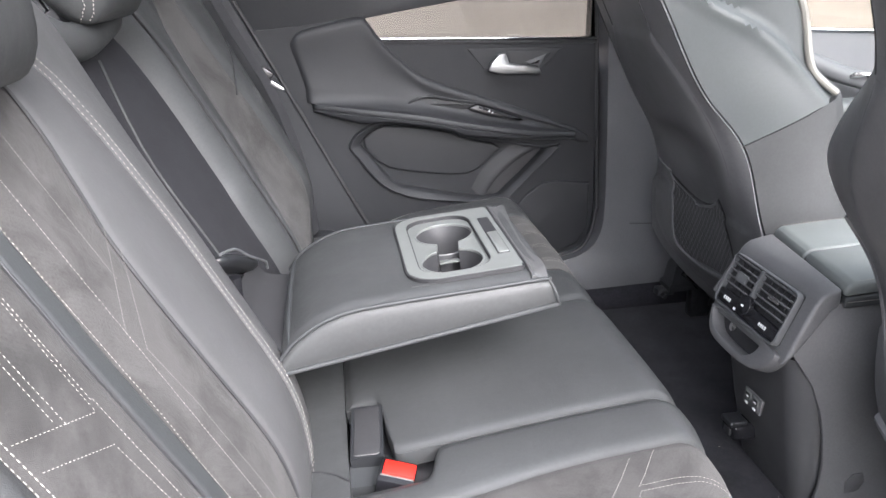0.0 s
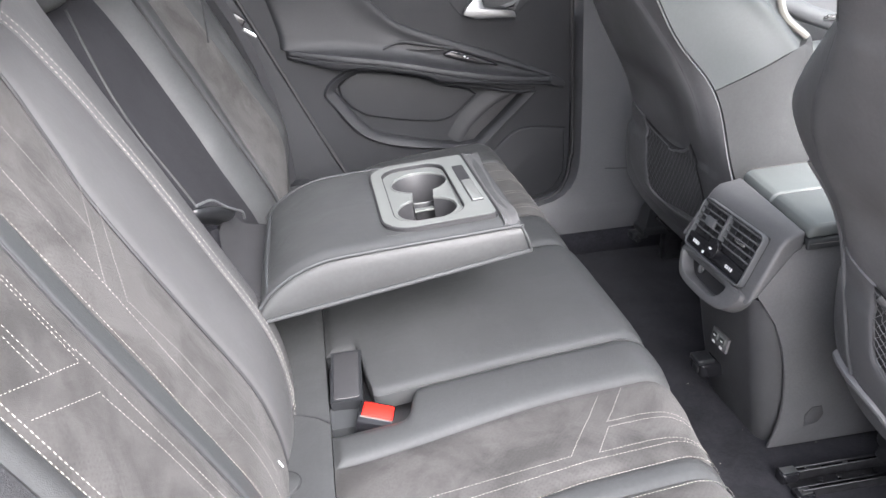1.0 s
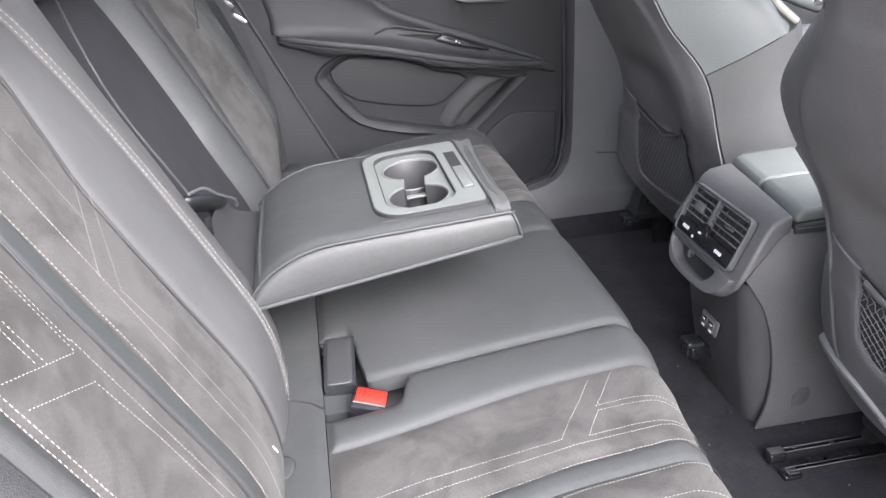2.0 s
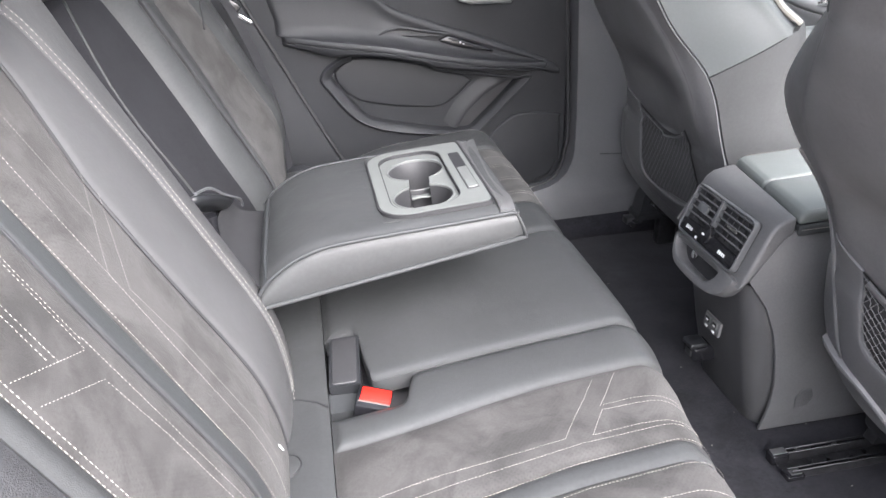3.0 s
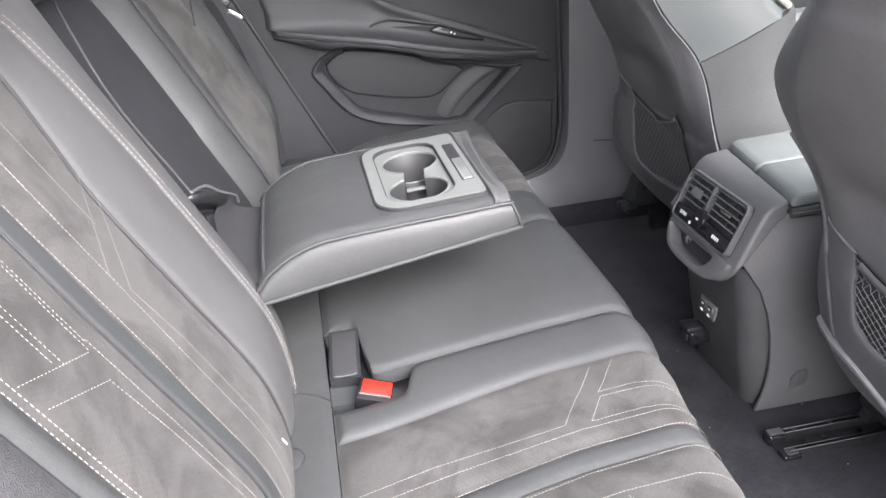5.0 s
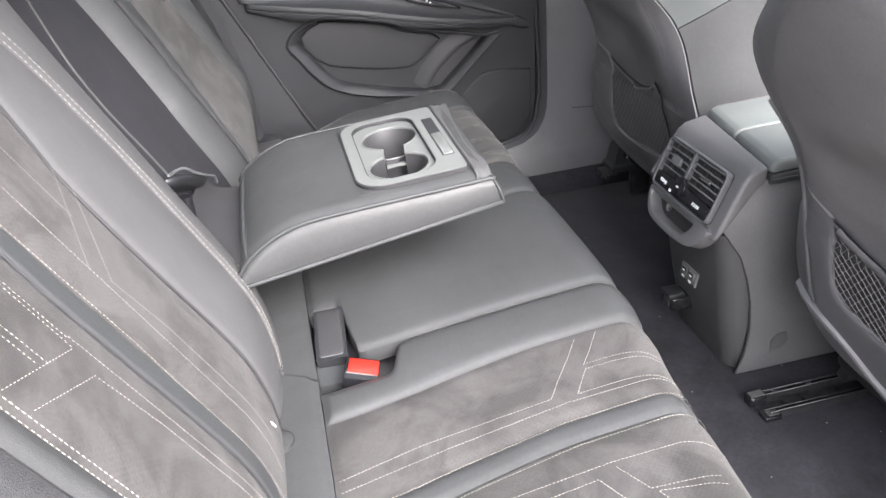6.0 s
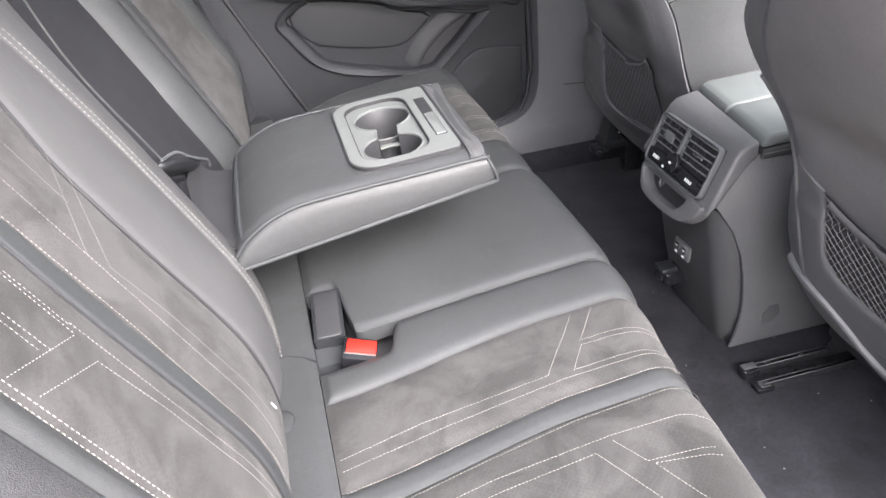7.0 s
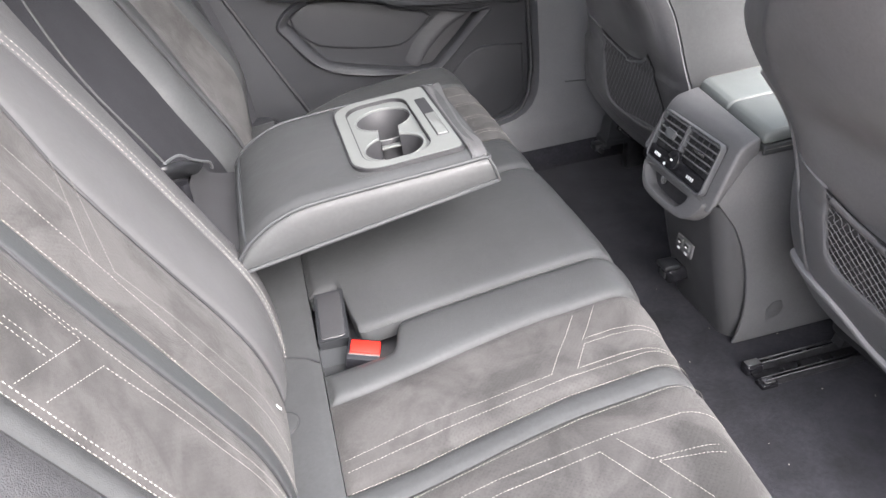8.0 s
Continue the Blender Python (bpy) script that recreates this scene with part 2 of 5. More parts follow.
def along(pairs):
    """A smooth function through (at, value) pairs."""
    line = spline([(a, b, 0) for a, b in pairs], 12 * len(pairs))
    px, py = [p.x for p in line], [p.y for p in line]
    return lambda q: float(np.interp(q, px, py))


def round_rect(x0, y0, x1, y1, r, k=5):
    out = []
    for cx, cy, a0 in ((x1 - r, y1 - r, 0), (x0 + r, y1 - r, 90), (x0 + r, y0 + r, 180), (x1 - r, y0 + r, 270)):
        for i in range(k + 1):
            a = radians(a0 + 90 * i / k)
            out.append((cx + r * math.cos(a), cy + r * math.sin(a)))
    return out


def axes(origin, ax, ay):
    """The pose whose first two axes are ax and ay."""
    ax, ay = Vector(ax).normalized(), Vector(ay).normalized()
    az = ax.cross(ay).normalized()
    ay = az.cross(ax)
    return Matrix.Translation(origin) @ Matrix((ax, ay, az)).transposed().to_4x4()


def normal_of(P, u, v, e=0.002):
    return (P(u + e, v) - P(u - e, v)).cross(P(u, v + e) - P(u, v - e)).normalized()


def padded(P, u0, u1, v0, v1, step=0.006, dip=0.004, puff=0.003, skirt=(0.02, 0.02, 0.02, 0.02), lip=0.007, warp=None):
    """An upholstered panel on the surface P(u, v), sunk along its seams, with sides of its own.
    v0 and v1 may be functions of u."""
    f0 = v0 if callable(v0) else (lambda u: v0)
    f1 = v1 if callable(v1) else (lambda u: v1)
    nu = max(6, int(abs(u1 - u0) / step))
    nv = max(6, int(abs(f1((u0 + u1) / 2) - f0((u0 + u1) / 2)) / step))
    flip = 1 if normal_of(P, (u0 + u1) / 2, (f0((u0 + u1) / 2) + f1((u0 + u1) / 2)) / 2).z > 0 else -1

    def ease(i, n):
        t = i / n
        return t + 0.10 * math.sin(2 * math.pi * t) * -1

    grid = []
    for i in range(nu + 1):
        u = u0 + (u1 - u0) * ease(i, nu)
        a, b = f0(u), f1(u)
        row = []
        for j in range(nv + 1):
            v = a + (b - a) * ease(j, nv)
            d = min(abs(u - u0), abs(u1 - u), abs(v - a), abs(b - v))
            h = puff * (1 - math.exp(-d / 0.025)) - dip * math.exp(-(d / lip) ** 2)
            if warp:
                h += warp(u, v)
            p, nn = P(u, v), normal_of(P, u, v) * flip
            row.append((p + nn * h, nn))
        grid.append(row)
    bm = bmesh.new()
    vs = [[bm.verts.new(p) for p, _ in row] for row in grid]
    for i in range(nu):
        for j in range(nv):
            bm.faces.new((vs[i][j], vs[i + 1][j], vs[i + 1][j + 1], vs[i][j + 1]))

    def side(line, depth):
        low = [bm.verts.new(grid[i][j][0] - grid[i][j][1] * depth) for i, j in line]
        top = [vs[i][j] for i, j in line]
        for k in range(len(line) - 1):
            bm.faces.new((top[k], top[k + 1], low[k + 1], low[k]))

    for line, depth in (([(0, j) for j in range(nv + 1)], skirt[0]), ([(nu, j) for j in range(nv + 1)], skirt[1]),
                        ([(i, 0) for i in range(nu + 1)], skirt[2]), ([(i, nv) for i in range(nu + 1)], skirt[3])):
        if depth:
            side(line, depth)
    return bm


def stitches(P, line, pitch=0.0042, size=0.0030, wide=0.0011, lift=0.0008, flip=1):
    """A row of single stitches along a line of (u, v) on the surface P."""
    pts = []
    for (a, b), (c, d) in zip(line, line[1:]):
        k = max(1, int(math.hypot(c - a, d - b) / 0.002))
        pts += [(a + (c - a) * i / k, b + (d - b) * i / k) for i in range(k)]
    pts.append(line[-1])
    world_pts = [P(*p) for p in pts]
    verts, faces = [], []
    dist, nxt = 0.0, pitch / 2
    for i in range(1, len(pts)):
        seg = (world_pts[i] - world_pts[i - 1]).length
        while seg > 0 and dist + seg >= nxt:
            t = (nxt - dist) / seg
            c = world_pts[i - 1].lerp(world_pts[i], t)
            d = (world_pts[i] - world_pts[i - 1]).normalized()
            u = pts[i - 1][0] + (pts[i][0] - pts[i - 1][0]) * t
            v = pts[i - 1][1] + (pts[i][1] - pts[i - 1][1]) * t
            nn = normal_of(P, u, v) * flip
            s = d.cross(nn) * wide / 2
            c = c + nn * lift
            h = nn * wide * 0.45
            q = len(verts)
            e = d * size / 2
            verts += [c - e, c - e * 0.55 + s, c + e * 0.55 + s, c + e, c + e * 0.55 - s, c - e * 0.55 - s,
                      c - e * 0.4 + h, c + e * 0.4 + h]
            faces += [(q, q + 1, q + 6), (q + 1, q + 2, q + 7, q + 6), (q + 2, q + 3, q + 7), (q + 3, q + 4, q + 7),
                      (q + 4, q + 5, q + 6, q + 7), (q + 5, q, q + 6), (q, q + 5, q + 4, q + 3, q + 2, q + 1)]
            nxt += pitch
        dist += seg
    data = bpy.data.meshes.new("stitch")
    data.from_pydata(verts, [], faces)
    bm = bmesh.new()
    bm.from_mesh(data)
    bpy.data.meshes.remove(data)
    return bm



# ---- ground and shell of the car ----
ground = part("ground", box((-60, -60, -0.42), (60, 60, -0.36)), PAVING)
tagged(ground, "sunlit beige paving outside the car", "ground", kind="structure")

floor = part("floor", join(box((-0.9, -0.74, -0.03), (1.95, 0.74, 0.02)), box((0.2, 0.650, 0.016), (1.9, 0.752, 0.086), 0.01)), CARPET)
tagged(floor, "black carpeted car floor with a felt-like pile", "floor", kind="structure")

# Roof opening and its glass are assumed, out of view, sized for fill light.
ceiling = part("ceiling", frame_plate([(-0.9, -0.50), (1.15, -0.50), (1.15, 0.62), (-0.9, 0.62)], [(-0.50, -0.41), (1.04, -0.41), (1.04, 0.43), (-0.50, 0.43)], Matrix.Translation((0, 0, 1.20)), 0.04), HEADLINER, smooth=False)
tagged(ceiling, "unseen grey fabric headliner round an opening added for light", "ceiling", kind="structure")
glass_roof = part("window_3", box((-0.53, -0.44, 1.242), (1.07, 0.46, 1.247)), GLASS_ROOF)
tagged(glass_roof, "unseen tinted roof glass added to let light in", "window", kind="structure")

wall_rear = part("wall_rear", join(box((-0.95, -0.74, -0.03), (-0.9, 0.74, 0.72)), box((-0.95, -0.74, 0.72), (-0.9, -0.6, 1.24)), box((-0.95, 0.6, 0.72), (-0.9, 0.74, 1.24))), PLASTIC)
tagged(wall_rear, "black trim closing the boot", "wall", kind="structure")
wall_front = part("wall_front", box((1.95, -0.74, -0.03), (2.0, 0.74, 0.62)), PLASTIC)
tagged(wall_front, "black dashboard bulkhead", "wall", kind="structure")

underbody = part("underbody", box((-0.88, -0.70, -0.36), (1.93, 0.74, -0.032), 0.03), PAINT)
tagged(underbody, "dark underside of the car body", "car body", kind="structure")

# far body side: trim behind the rear door, pillar, sill
wall_left_rear = part("wall_left_rear", join(
    plate([(-0.9, 0.02), (0.36, 0.02), (0.215, 0.305), (0.088, 0.573), (-0.015, 0.785), (-0.11, 1.0), (-0.16, 1.13), (-0.9, 1.13)], axes((0, 0.725, 0), (1, 0, 0), (0, 0, 1)), 0.03, 0.012),
    box((-0.9, 0.64, 0.02), (0.16, 0.70, 0.28), 0.02)), DOOR_HARD)
tagged(wall_left_rear, "black moulded trim beside the rear seat", "wall", kind="structure")
pillar_left = part("pillar_left", join(
    ring_loft([[(x0, 0.76, z), (x0 + 0.01, y, z), ((x0 + x1) / 2, y - 0.012, z), (x1 - 0.01, y, z), (x1, 0.76, z)]
               for z, x0, x1, y in ((0.084, 0.40, 1.10, 0.656), (0.118, 0.44, 1.10, 0.661), (0.138, 0.52, 1.094, 0.665), (0.148, 0.61, 1.090, 0.668), (0.154, 0.676, 1.088, 0.669), (0.163, 0.720, 1.087, 0.671), (0.176, 0.747, 1.086, 0.673), (0.193, 0.766, 1.084, 0.675),
                                    (0.216, 0.779, 1.082, 0.678), (0.247, 0.787, 1.078, 0.681), (0.30, 0.789, 1.064, 0.683), (0.45, 0.788, 1.02, 0.688), (0.7, 0.784, 0.955, 0.70), (0.9, 0.77, 0.93, 0.69), (1.14, 0.72, 0.86, 0.62))])), TRIM)
child("groove", tube([(0.86, 0.6735, 0.2365), (0.90, 0.6700, 0.2345), (0.94, 0.6682, 0.2325), (0.99, 0.6705, 0.231)], 0.0014, 6), DARK, pillar_left)
tagged(pillar_left, "dark grey trim of the door pillar", "pillar", kind="structure")
trim_sill = part("trim_sill", ring_loft([[(x, 0.76, 0.080), (x, 0.656, 0.080), (x, 0.656, 0.092), (x, 0.668, 0.112), (x, 0.690, h), (x, 0.76, h)]
                                         for x, h in ((0.2, 0.150), (0.70, 0.150), (0.77, 0.160), (0.794, 0.165))]), PLASTIC)
tagged(trim_sill, "dark plastic sill trim along the door opening", "trim", kind="structure")
seal_left = part("seal_left", tube(spline([(-0.05, 0.712, 0.86), (-0.012, 0.705, 0.785), (0.09, 0.702, 0.573), (0.218, 0.70, 0.305), (0.30, 0.70, 0.175), (0.45, 0.70, 0.157), (0.60, 0.70, 0.152), (0.70, 0.70, 0.156), (0.748, 0.70, 0.174), (0.771, 0.70, 0.212), (0.780, 0.70, 0.26),
                                       (0.783, 0.70, 0.3), (0.776, 0.715, 0.6), (0.77, 0.72, 0.76)], 80), 0.0045), DARK)
tagged(seal_left, "black rubber door seal", "seal", kind="structure")
rail_left = part("rail_left", ring_loft([[(x, 0.62, 1.24), (x, 0.61, 1.21), (x, 0.66, 1.175), (x, 0.78, 1.17), (x, 0.78, 1.24)] for x in (-0.9, 0.2, 1.2)]), HEADLINER)
tagged(rail_left, "grey roof rail trim", "trim", kind="structure")

wall_left = part("wall_left", join(box((-0.9, 0.765, -0.03), (0.20, 0.80, 1.22)), box((0.20, 0.765, -0.03), (1.95, 0.80, 0.60)), box((0.776, 0.765, 0.60), (0.965, 0.80, 1.22)), box((0.20, 0.765, 1.15), (0.776, 0.80, 1.22)),
                                  box((0.965, 0.765, 1.15), (1.3, 0.80, 1.22))), PAINT)
tagged(wall_left, "dark painted body side of the car", "wall", kind="structure")
# near body side: rear door stands open, pillar and front door closed
pillar_right = part("pillar_right", box((0.92, -0.76, 0.0), (1.06, -0.69, 1.14), 0.02), PLASTIC_SOFT)
tagged(pillar_right, "dark grey trim of the door pillar", "pillar", kind="structure")
trim_sill_right = part("trim_sill_right", box((-0.2, -0.76, -0.03), (1.95, -0.69, 0.08), 0.015), PLASTIC)
tagged(trim_sill_right, "dark plastic sill trim below the open door", "trim", kind="structure")
wall_right_rear = part("wall_right_rear", box((-0.9, -0.76, 0.0), (-0.28, -0.70, 0.72), 0.02), PLASTIC_SOFT)
tagged(wall_right_rear, "black moulded trim behind the open door", "wall", kind="structure")
door_front_right = part("door_2", box((1.06, -0.76, 0.05), (1.95, -0.70, 0.66), 0.02), PLASTIC_SOFT)
tagged(door_front_right, "closed front door with black inner panel", "door", kind="structure")

windscreen = part("window_1", plate([(-0.7, 0), (0.7, 0), (0.6, 0.98), (-0.6, 0.98)], axes((1.97, 0, 0.63), (0, -1, 0), (-0.83, 0, 0.5)), 0.005), GLASS)
windscreen.visible_shadow = False
tagged(windscreen, "clear windscreen glass", "window", kind="structure")

# ---- surfaces of the rear seat ----
def step(u, at, w=0.006):
    return 1 / (1 + math.exp(min(60.0, max(-60.0, -(u - at) / w))))


SLOPE = radians(6)
C_LEN, C_R = 0.402, 0.045


def cushion(u, y):
    """The cushion's top: a gentle rise to the front, then rolled over the edge."""
    c, s = math.cos(SLOPE), math.sin(SLOPE)
    ex, ez = 0.10 + C_LEN * c, 0.292 + C_LEN * s
    wide = 0.040 * (1 - math.exp(-max(0, -y - 0.33) / 0.2)) * (-1 if y < 0 else 0)
    if u <= C_LEN:
        x, z = 0.10 + u * c, 0.292 + u * s
    else:
        cx, cz = ex + C_R * s, ez - C_R * c
        a = (u - C_LEN) / C_R
        top = radians(106)
        if a <= top:
            th = radians(96) - a
            x, z = cx + C_R * math.cos(th), cz + C_R * math.sin(th)
        else:
            th = radians(96) - top
            r = (a - top) * C_R
            x, z = cx + C_R * math.cos(th) + math.sin(th) * r, cz + C_R * math.sin(th) - math.cos(th) * r
    x += (wide + 0.012 + 0.012 * step(y, -0.42, 0.05) - 0.014 * math.exp(-((y + 0.34) / 0.10) ** 2)) * min(1.0, max(0.0, (u - 0.1) / 0.3))
    q = min(1.0, max(0.0, (y - 0.12) / 0.22))
    z += 0.008 * q * q * (3 - 2 * q) * min(1.0, max(0.3, u / 0.3))
    for lim, sg in ((-0.63, -1), (0.615, 1)):
        d = (y - lim) * sg
        if d > 0:
            z -= 7 * d * d
    return Vector((x, y, z))


LEAN = radians(26)
UP_B, N_B = Vector((-math.sin(LEAN), 0, math.cos(LEAN))), Vector((math.cos(LEAN), 0, math.sin(LEAN)))


def back(s, y, off=0.0):
    """The backrest's front: s metres up from the crease, rolled in below and above."""
    o = off
    if s < 0.12:
        o -= 1.9 * (0.12 - s) ** 2
    if s > 0.55:
        o -= 5.0 * (s - 0.55) ** 2
    if y < -0.575:
        o -= 6.0 * (y + 0.575) ** 2
    if y > 0.38:
        a, b = min(1.0, (y - 0.38) / 0.19), min(1.0, max(0.0, (s - 0.01) / 0.15))
        o += 0.046 * a * a * (3 - 2 * a) * b * b * (3 - 2 * b)
    if y > 0.585:
        o -= 22.0 * (y - 0.585) ** 2
    if -0.288 < y < -0.092:
        o += 0.006 * math.sin(math.pi * (y + 0.288) / 0.196)
    return Vector((0.13, y, 0.30)) + UP_B * s + N_B * o


def shift(u):
    t = min(1.0, max(0.0, (u - 0.05) / 0.28))
    return 0.03 * t * t * (3 - 2 * t)


def seam(base):
    return lambda u: base + shift(u)




def headrest_point(w, h, d, t, a):
    """A point of the soft block: t from bottom to top, a round it."""
    f = max(0.0, 1 - abs(2 * t - 1) ** 2.6) ** 0.5 if 0 < t < 1 else 0.0
    f = 0.10 + 0.90 * f
    c, s = math.cos(a), math.sin(a)
    return Vector((d * f * math.copysign(abs(c) ** 0.75, c) / 2, w * (0.90 + 0.10 * t) * (0.72 + 0.28 * f) * math.copysign(abs(s) ** 0.6, s) / 2, h * (t - 0.5)))


def headrest_mesh(w, h, d):
    """A soft block, wider at the top, thin at its rim."""
    return ring_loft([[headrest_point(w, h, d, t, 6.28319 * i / 40) for i in range(40)] for t in [0.5 - 0.5 * math.cos(3.14159 * k / 16) for k in range(17)]])


# ---- rear bench cushion ----
bench = thing("bench_cushion", "rear bench cushion in black leather with grey suede inserts", "car seat", (0.3, 0, 0.02))
child("seat_base", join(box((0.10, -0.66, 0.02), (0.50, 0.63, 0.245), 0.02)), PLASTIC, bench)
child("center_panel", padded(cushion, 0.055, 0.66, lambda u: -0.092 - 0.111 * step(u, 0.103, 0.002) + 0.35 * shift(u), 0.10, puff=0.004), LEATHER, bench, "smooth black leather centre panel")
child("inner_panel", padded(cushion, 0.055, 0.66, seam(-0.314), lambda u: -0.258 + 0.0535 * step(u, 0.150, 0.003) + 0.35 * shift(u), puff=0.004, dip=0.005), LEATHER, bench, "smooth black leather strip")
child("suede_panel", padded(cushion, 0.055, 0.66, seam(-0.445), seam(-0.3155), dip=0.0025, puff=0.002), SUEDE, bench, "grey suede insert with pale stitching")
child("stripe", padded(cushion, 0.055, 0.66, seam(-0.476), seam(-0.447), dip=0.0022, puff=0.0008, lip=0.004, step=0.004), LEATHER, bench, "narrow black leather stripe")
child("suede_panel", padded(cushion, 0.055, 0.66, -0.62, seam(-0.478), dip=0.0025, puff=0.002), SUEDE, bench, "grey suede insert with pale stitching")
child("outer_panel", padded(cushion, 0.0, 0.66, -0.70, -0.6215), LEATHER, bench)
child("rear_strip", padded(cushion, -0.045, 0.054, -0.62, 0.60, step=0.008, dip=0.003, puff=0.001), LEATHER, bench, "narrow leather strip along the crease")
child("anchor_cap", plate([(0.015 * math.cos(q), 0.017 * math.sin(q)) for q in [6.28319 * k / 24 for k in range(24)]], axes(cushion(0.003, -0.322) + Vector((0, 0, 0.0008)), (1, 0, 0.10), (0, 1, 0)), 0.0012, 0.0005), LEATHER, bench, "round leather cap over an anchor")
child("seam", tube([cushion(u, y) + Vector((0, 0, 0.0006)) for u, y in ((-0.01, -0.200), (0.02, -0.210), (0.040, -0.222), (0.054, -0.236))], 0.0013, 6), DARK, bench)
child("seam", tube([cushion(0.003 + 0.0165 * math.cos(q), -0.322 + 0.0185 * math.sin(q)) + Vector((0, 0, 0.001)) for q in [6.28319 * k / 24 for k in range(24)]], 0.0006, 5, closed=True), DARK, bench)
child("inner_panel", padded(cushion, 0.055, 0.66, 0.1015, 0.22), LEATHER, bench)
child("suede_panel", padded(cushion, 0.055, 0.66, 0.2215, 0.50, dip=0.0025, puff=0.002), SUEDE, bench, "grey suede insert with pale stitching")
child("outer_panel", padded(cushion, 0.06, 0.66, 0.5015, lambda u: 0.555 + 0.105 * step(u, 0.16, 0.035) - 0.05 * step(u, 0.42, 0.03)), LEATHER, bench)


def ux(x):
    return (x - 0.10) / math.cos(SLOPE)


rows = [
    [(ux(0.160), -0.400), (ux(0.25), -0.386), (ux(0.399), -0.377), (ux(0.460), -0.294)],
    [(ux(0.160), -0.416), (ux(0.277), -0.401), (ux(0.412), -0.389), (0.42, -0.391), (0.47, -0.398)],
    [(ux(0.490), -0.289), (ux(0.453), -0.339), (ux(0.491), -0.339), (0.45, -0.350)],
    [(0.45, -0.359), (0.42, -0.352), (ux(0.489), -0.348), (ux(0.452), -0.347), (ux(0.428), -0.381), (ux(0.481), -0.381), (0.455, -0.390)],
    [(ux(0.20), -0.500), (ux(0.30), -0.486), (ux(0.422), -0.481), (ux(0.492), -0.484), (0.455, -0.497)],
    [(ux(0.422), -0.487), (ux(0.441), -0.523), (ux(0.508), -0.531)],
    [(ux(0.508), -0.541), (ux(0.446), -0.528), (ux(0.47), -0.582)],
    [(ux(0.18), -0.518), (ux(0.30), -0.502), (ux(0.401), -0.496), (ux(0.437), -0.572), (ux(0.45), -0.60)],
]
far_edge = lambda u: 0.555 + 0.105 * step(u, 0.16, 0.035) - 0.05 * step(u, 0.42, 0.03)
rows += [[(u, -0.4445 + shift(u)) for u in (0.06, 0.12, 0.2, 0.3, 0.4, 0.5)], [(u, -0.4785 + shift(u)) for u in (0.06, 0.12, 0.2, 0.3, 0.4, 0.5)]]
far_rows = [[(u, y) for u in (0.30, 0.36, 0.40, 0.43, 0.47)] for y in (0.245, 0.255, 0.31, 0.32, 0.38, 0.39, 0.436)] + [[(0.07 + 0.38 * k / 24, far_edge(0.07 + 0.38 * k / 24) - 0.014) for k in range(25)]]
rows = [[(u - (0.012 + 0.012 * step(y, -0.42, 0.05) - 0.014 * math.exp(-((y + 0.34) / 0.10) ** 2) - 0.040 * (1 - math.exp(-max(0, -y - 0.33) / 0.2))) * min(1.0, max(0.0, (u - 0.1) / 0.3)), y - 0.005) for u, y in r] for r in rows]
flipc = 1 if normal_of(cushion, 0.2, -0.4).z > 0 else -1
tagged(child("stitching", join(*[stitches(cushion, r, flip=flipc, lift=0.0020, pitch=0.0040, size=0.0028, wide=0.00058) for r in rows], *[stitches(cushion, r, flip=flipc, lift=0.0022, pitch=0.0050, size=0.0034, wide=0.0008) for r in far_rows]), THREAD, bench, "rows of pale thread stitching"), kind="stuff")

# ---- backrests ----
flipb = 1 if normal_of(back, 0.3, -0.4).x > 0 else -1
rest = thing("backrest", "upright rear backrest in black leather with grey suede inserts", "car seat", (0.05, -0.35, 0.25), group="rear backrests")
child("back_board", moved(box((-0.08, -0.62, -0.06), (-0.05, -0.11, 0.60), 0.01), Matrix.Translation((0.13, 0, 0.30)) @ Matrix.Rotation(-LEAN, 4, "Y")), PLASTIC, rest)
SEAM_IN = along([(-0.10, -0.262), (-0.04, -0.228), (0.0, -0.204), (0.022, -0.190), (0.063, -0.172), (0.098, -0.164), (0.142, -0.157), (0.183, -0.156), (0.25, -0.155), (0.30, -0.155), (0.343, -0.1575), (0.387, -0.163), (0.43, -0.1685), (0.467, -0.1775), (0.50, -0.188), (0.526, -0.205), (0.58, -0.235), (0.66, -0.27)])
STRIPE = along([(-0.10, -0.428), (0.05, -0.424), (0.12, -0.4205), (0.18, -0.420), (0.25, -0.4222), (0.325, -0.4232), (0.40, -0.4212), (0.66, -0.4205)])
BOW = along([(-0.10, -0.296), (0.05, -0.289), (0.10, -0.286), (0.15, -0.285), (0.225, -0.289), (0.30, -0.2915), (0.36, -0.290), (0.40, -0.281), (0.43, -0.275), (0.46, -0.269), (0.50, -0.268), (0.56, -0.275), (0.66, -0.290)])
EDGE = along([(-0.10, -0.092), (0.12, -0.091), (0.20, -0.086), (0.30, -0.079), (0.38, -0.076), (0.45, -0.071), (0.52, -0.061), (0.66, -0.050)])
child("inner_panel", padded(back, -0.08, 0.63, BOW, lambda t: SEAM_IN(t) - 0.0006, lip=0.006, dip=0.003), LEATHER_SHEEN, rest, "smooth leather bolster with a double seam, lightened for sheen")
child("edge_panel", padded(back, -0.08, 0.63, SEAM_IN, EDGE, skirt=(0.02, 0.03, 0.02, 0.075), lip=0.008, dip=0.004), LEATHER_SHEEN, rest)
child("suede_panel", padded(back, -0.08, 0.63, lambda t: STRIPE(t) + 0.0005, lambda t: BOW(t) - 0.0015, dip=0.0025, puff=0.002), SUEDE, rest, "grey suede insert with pale stitching")
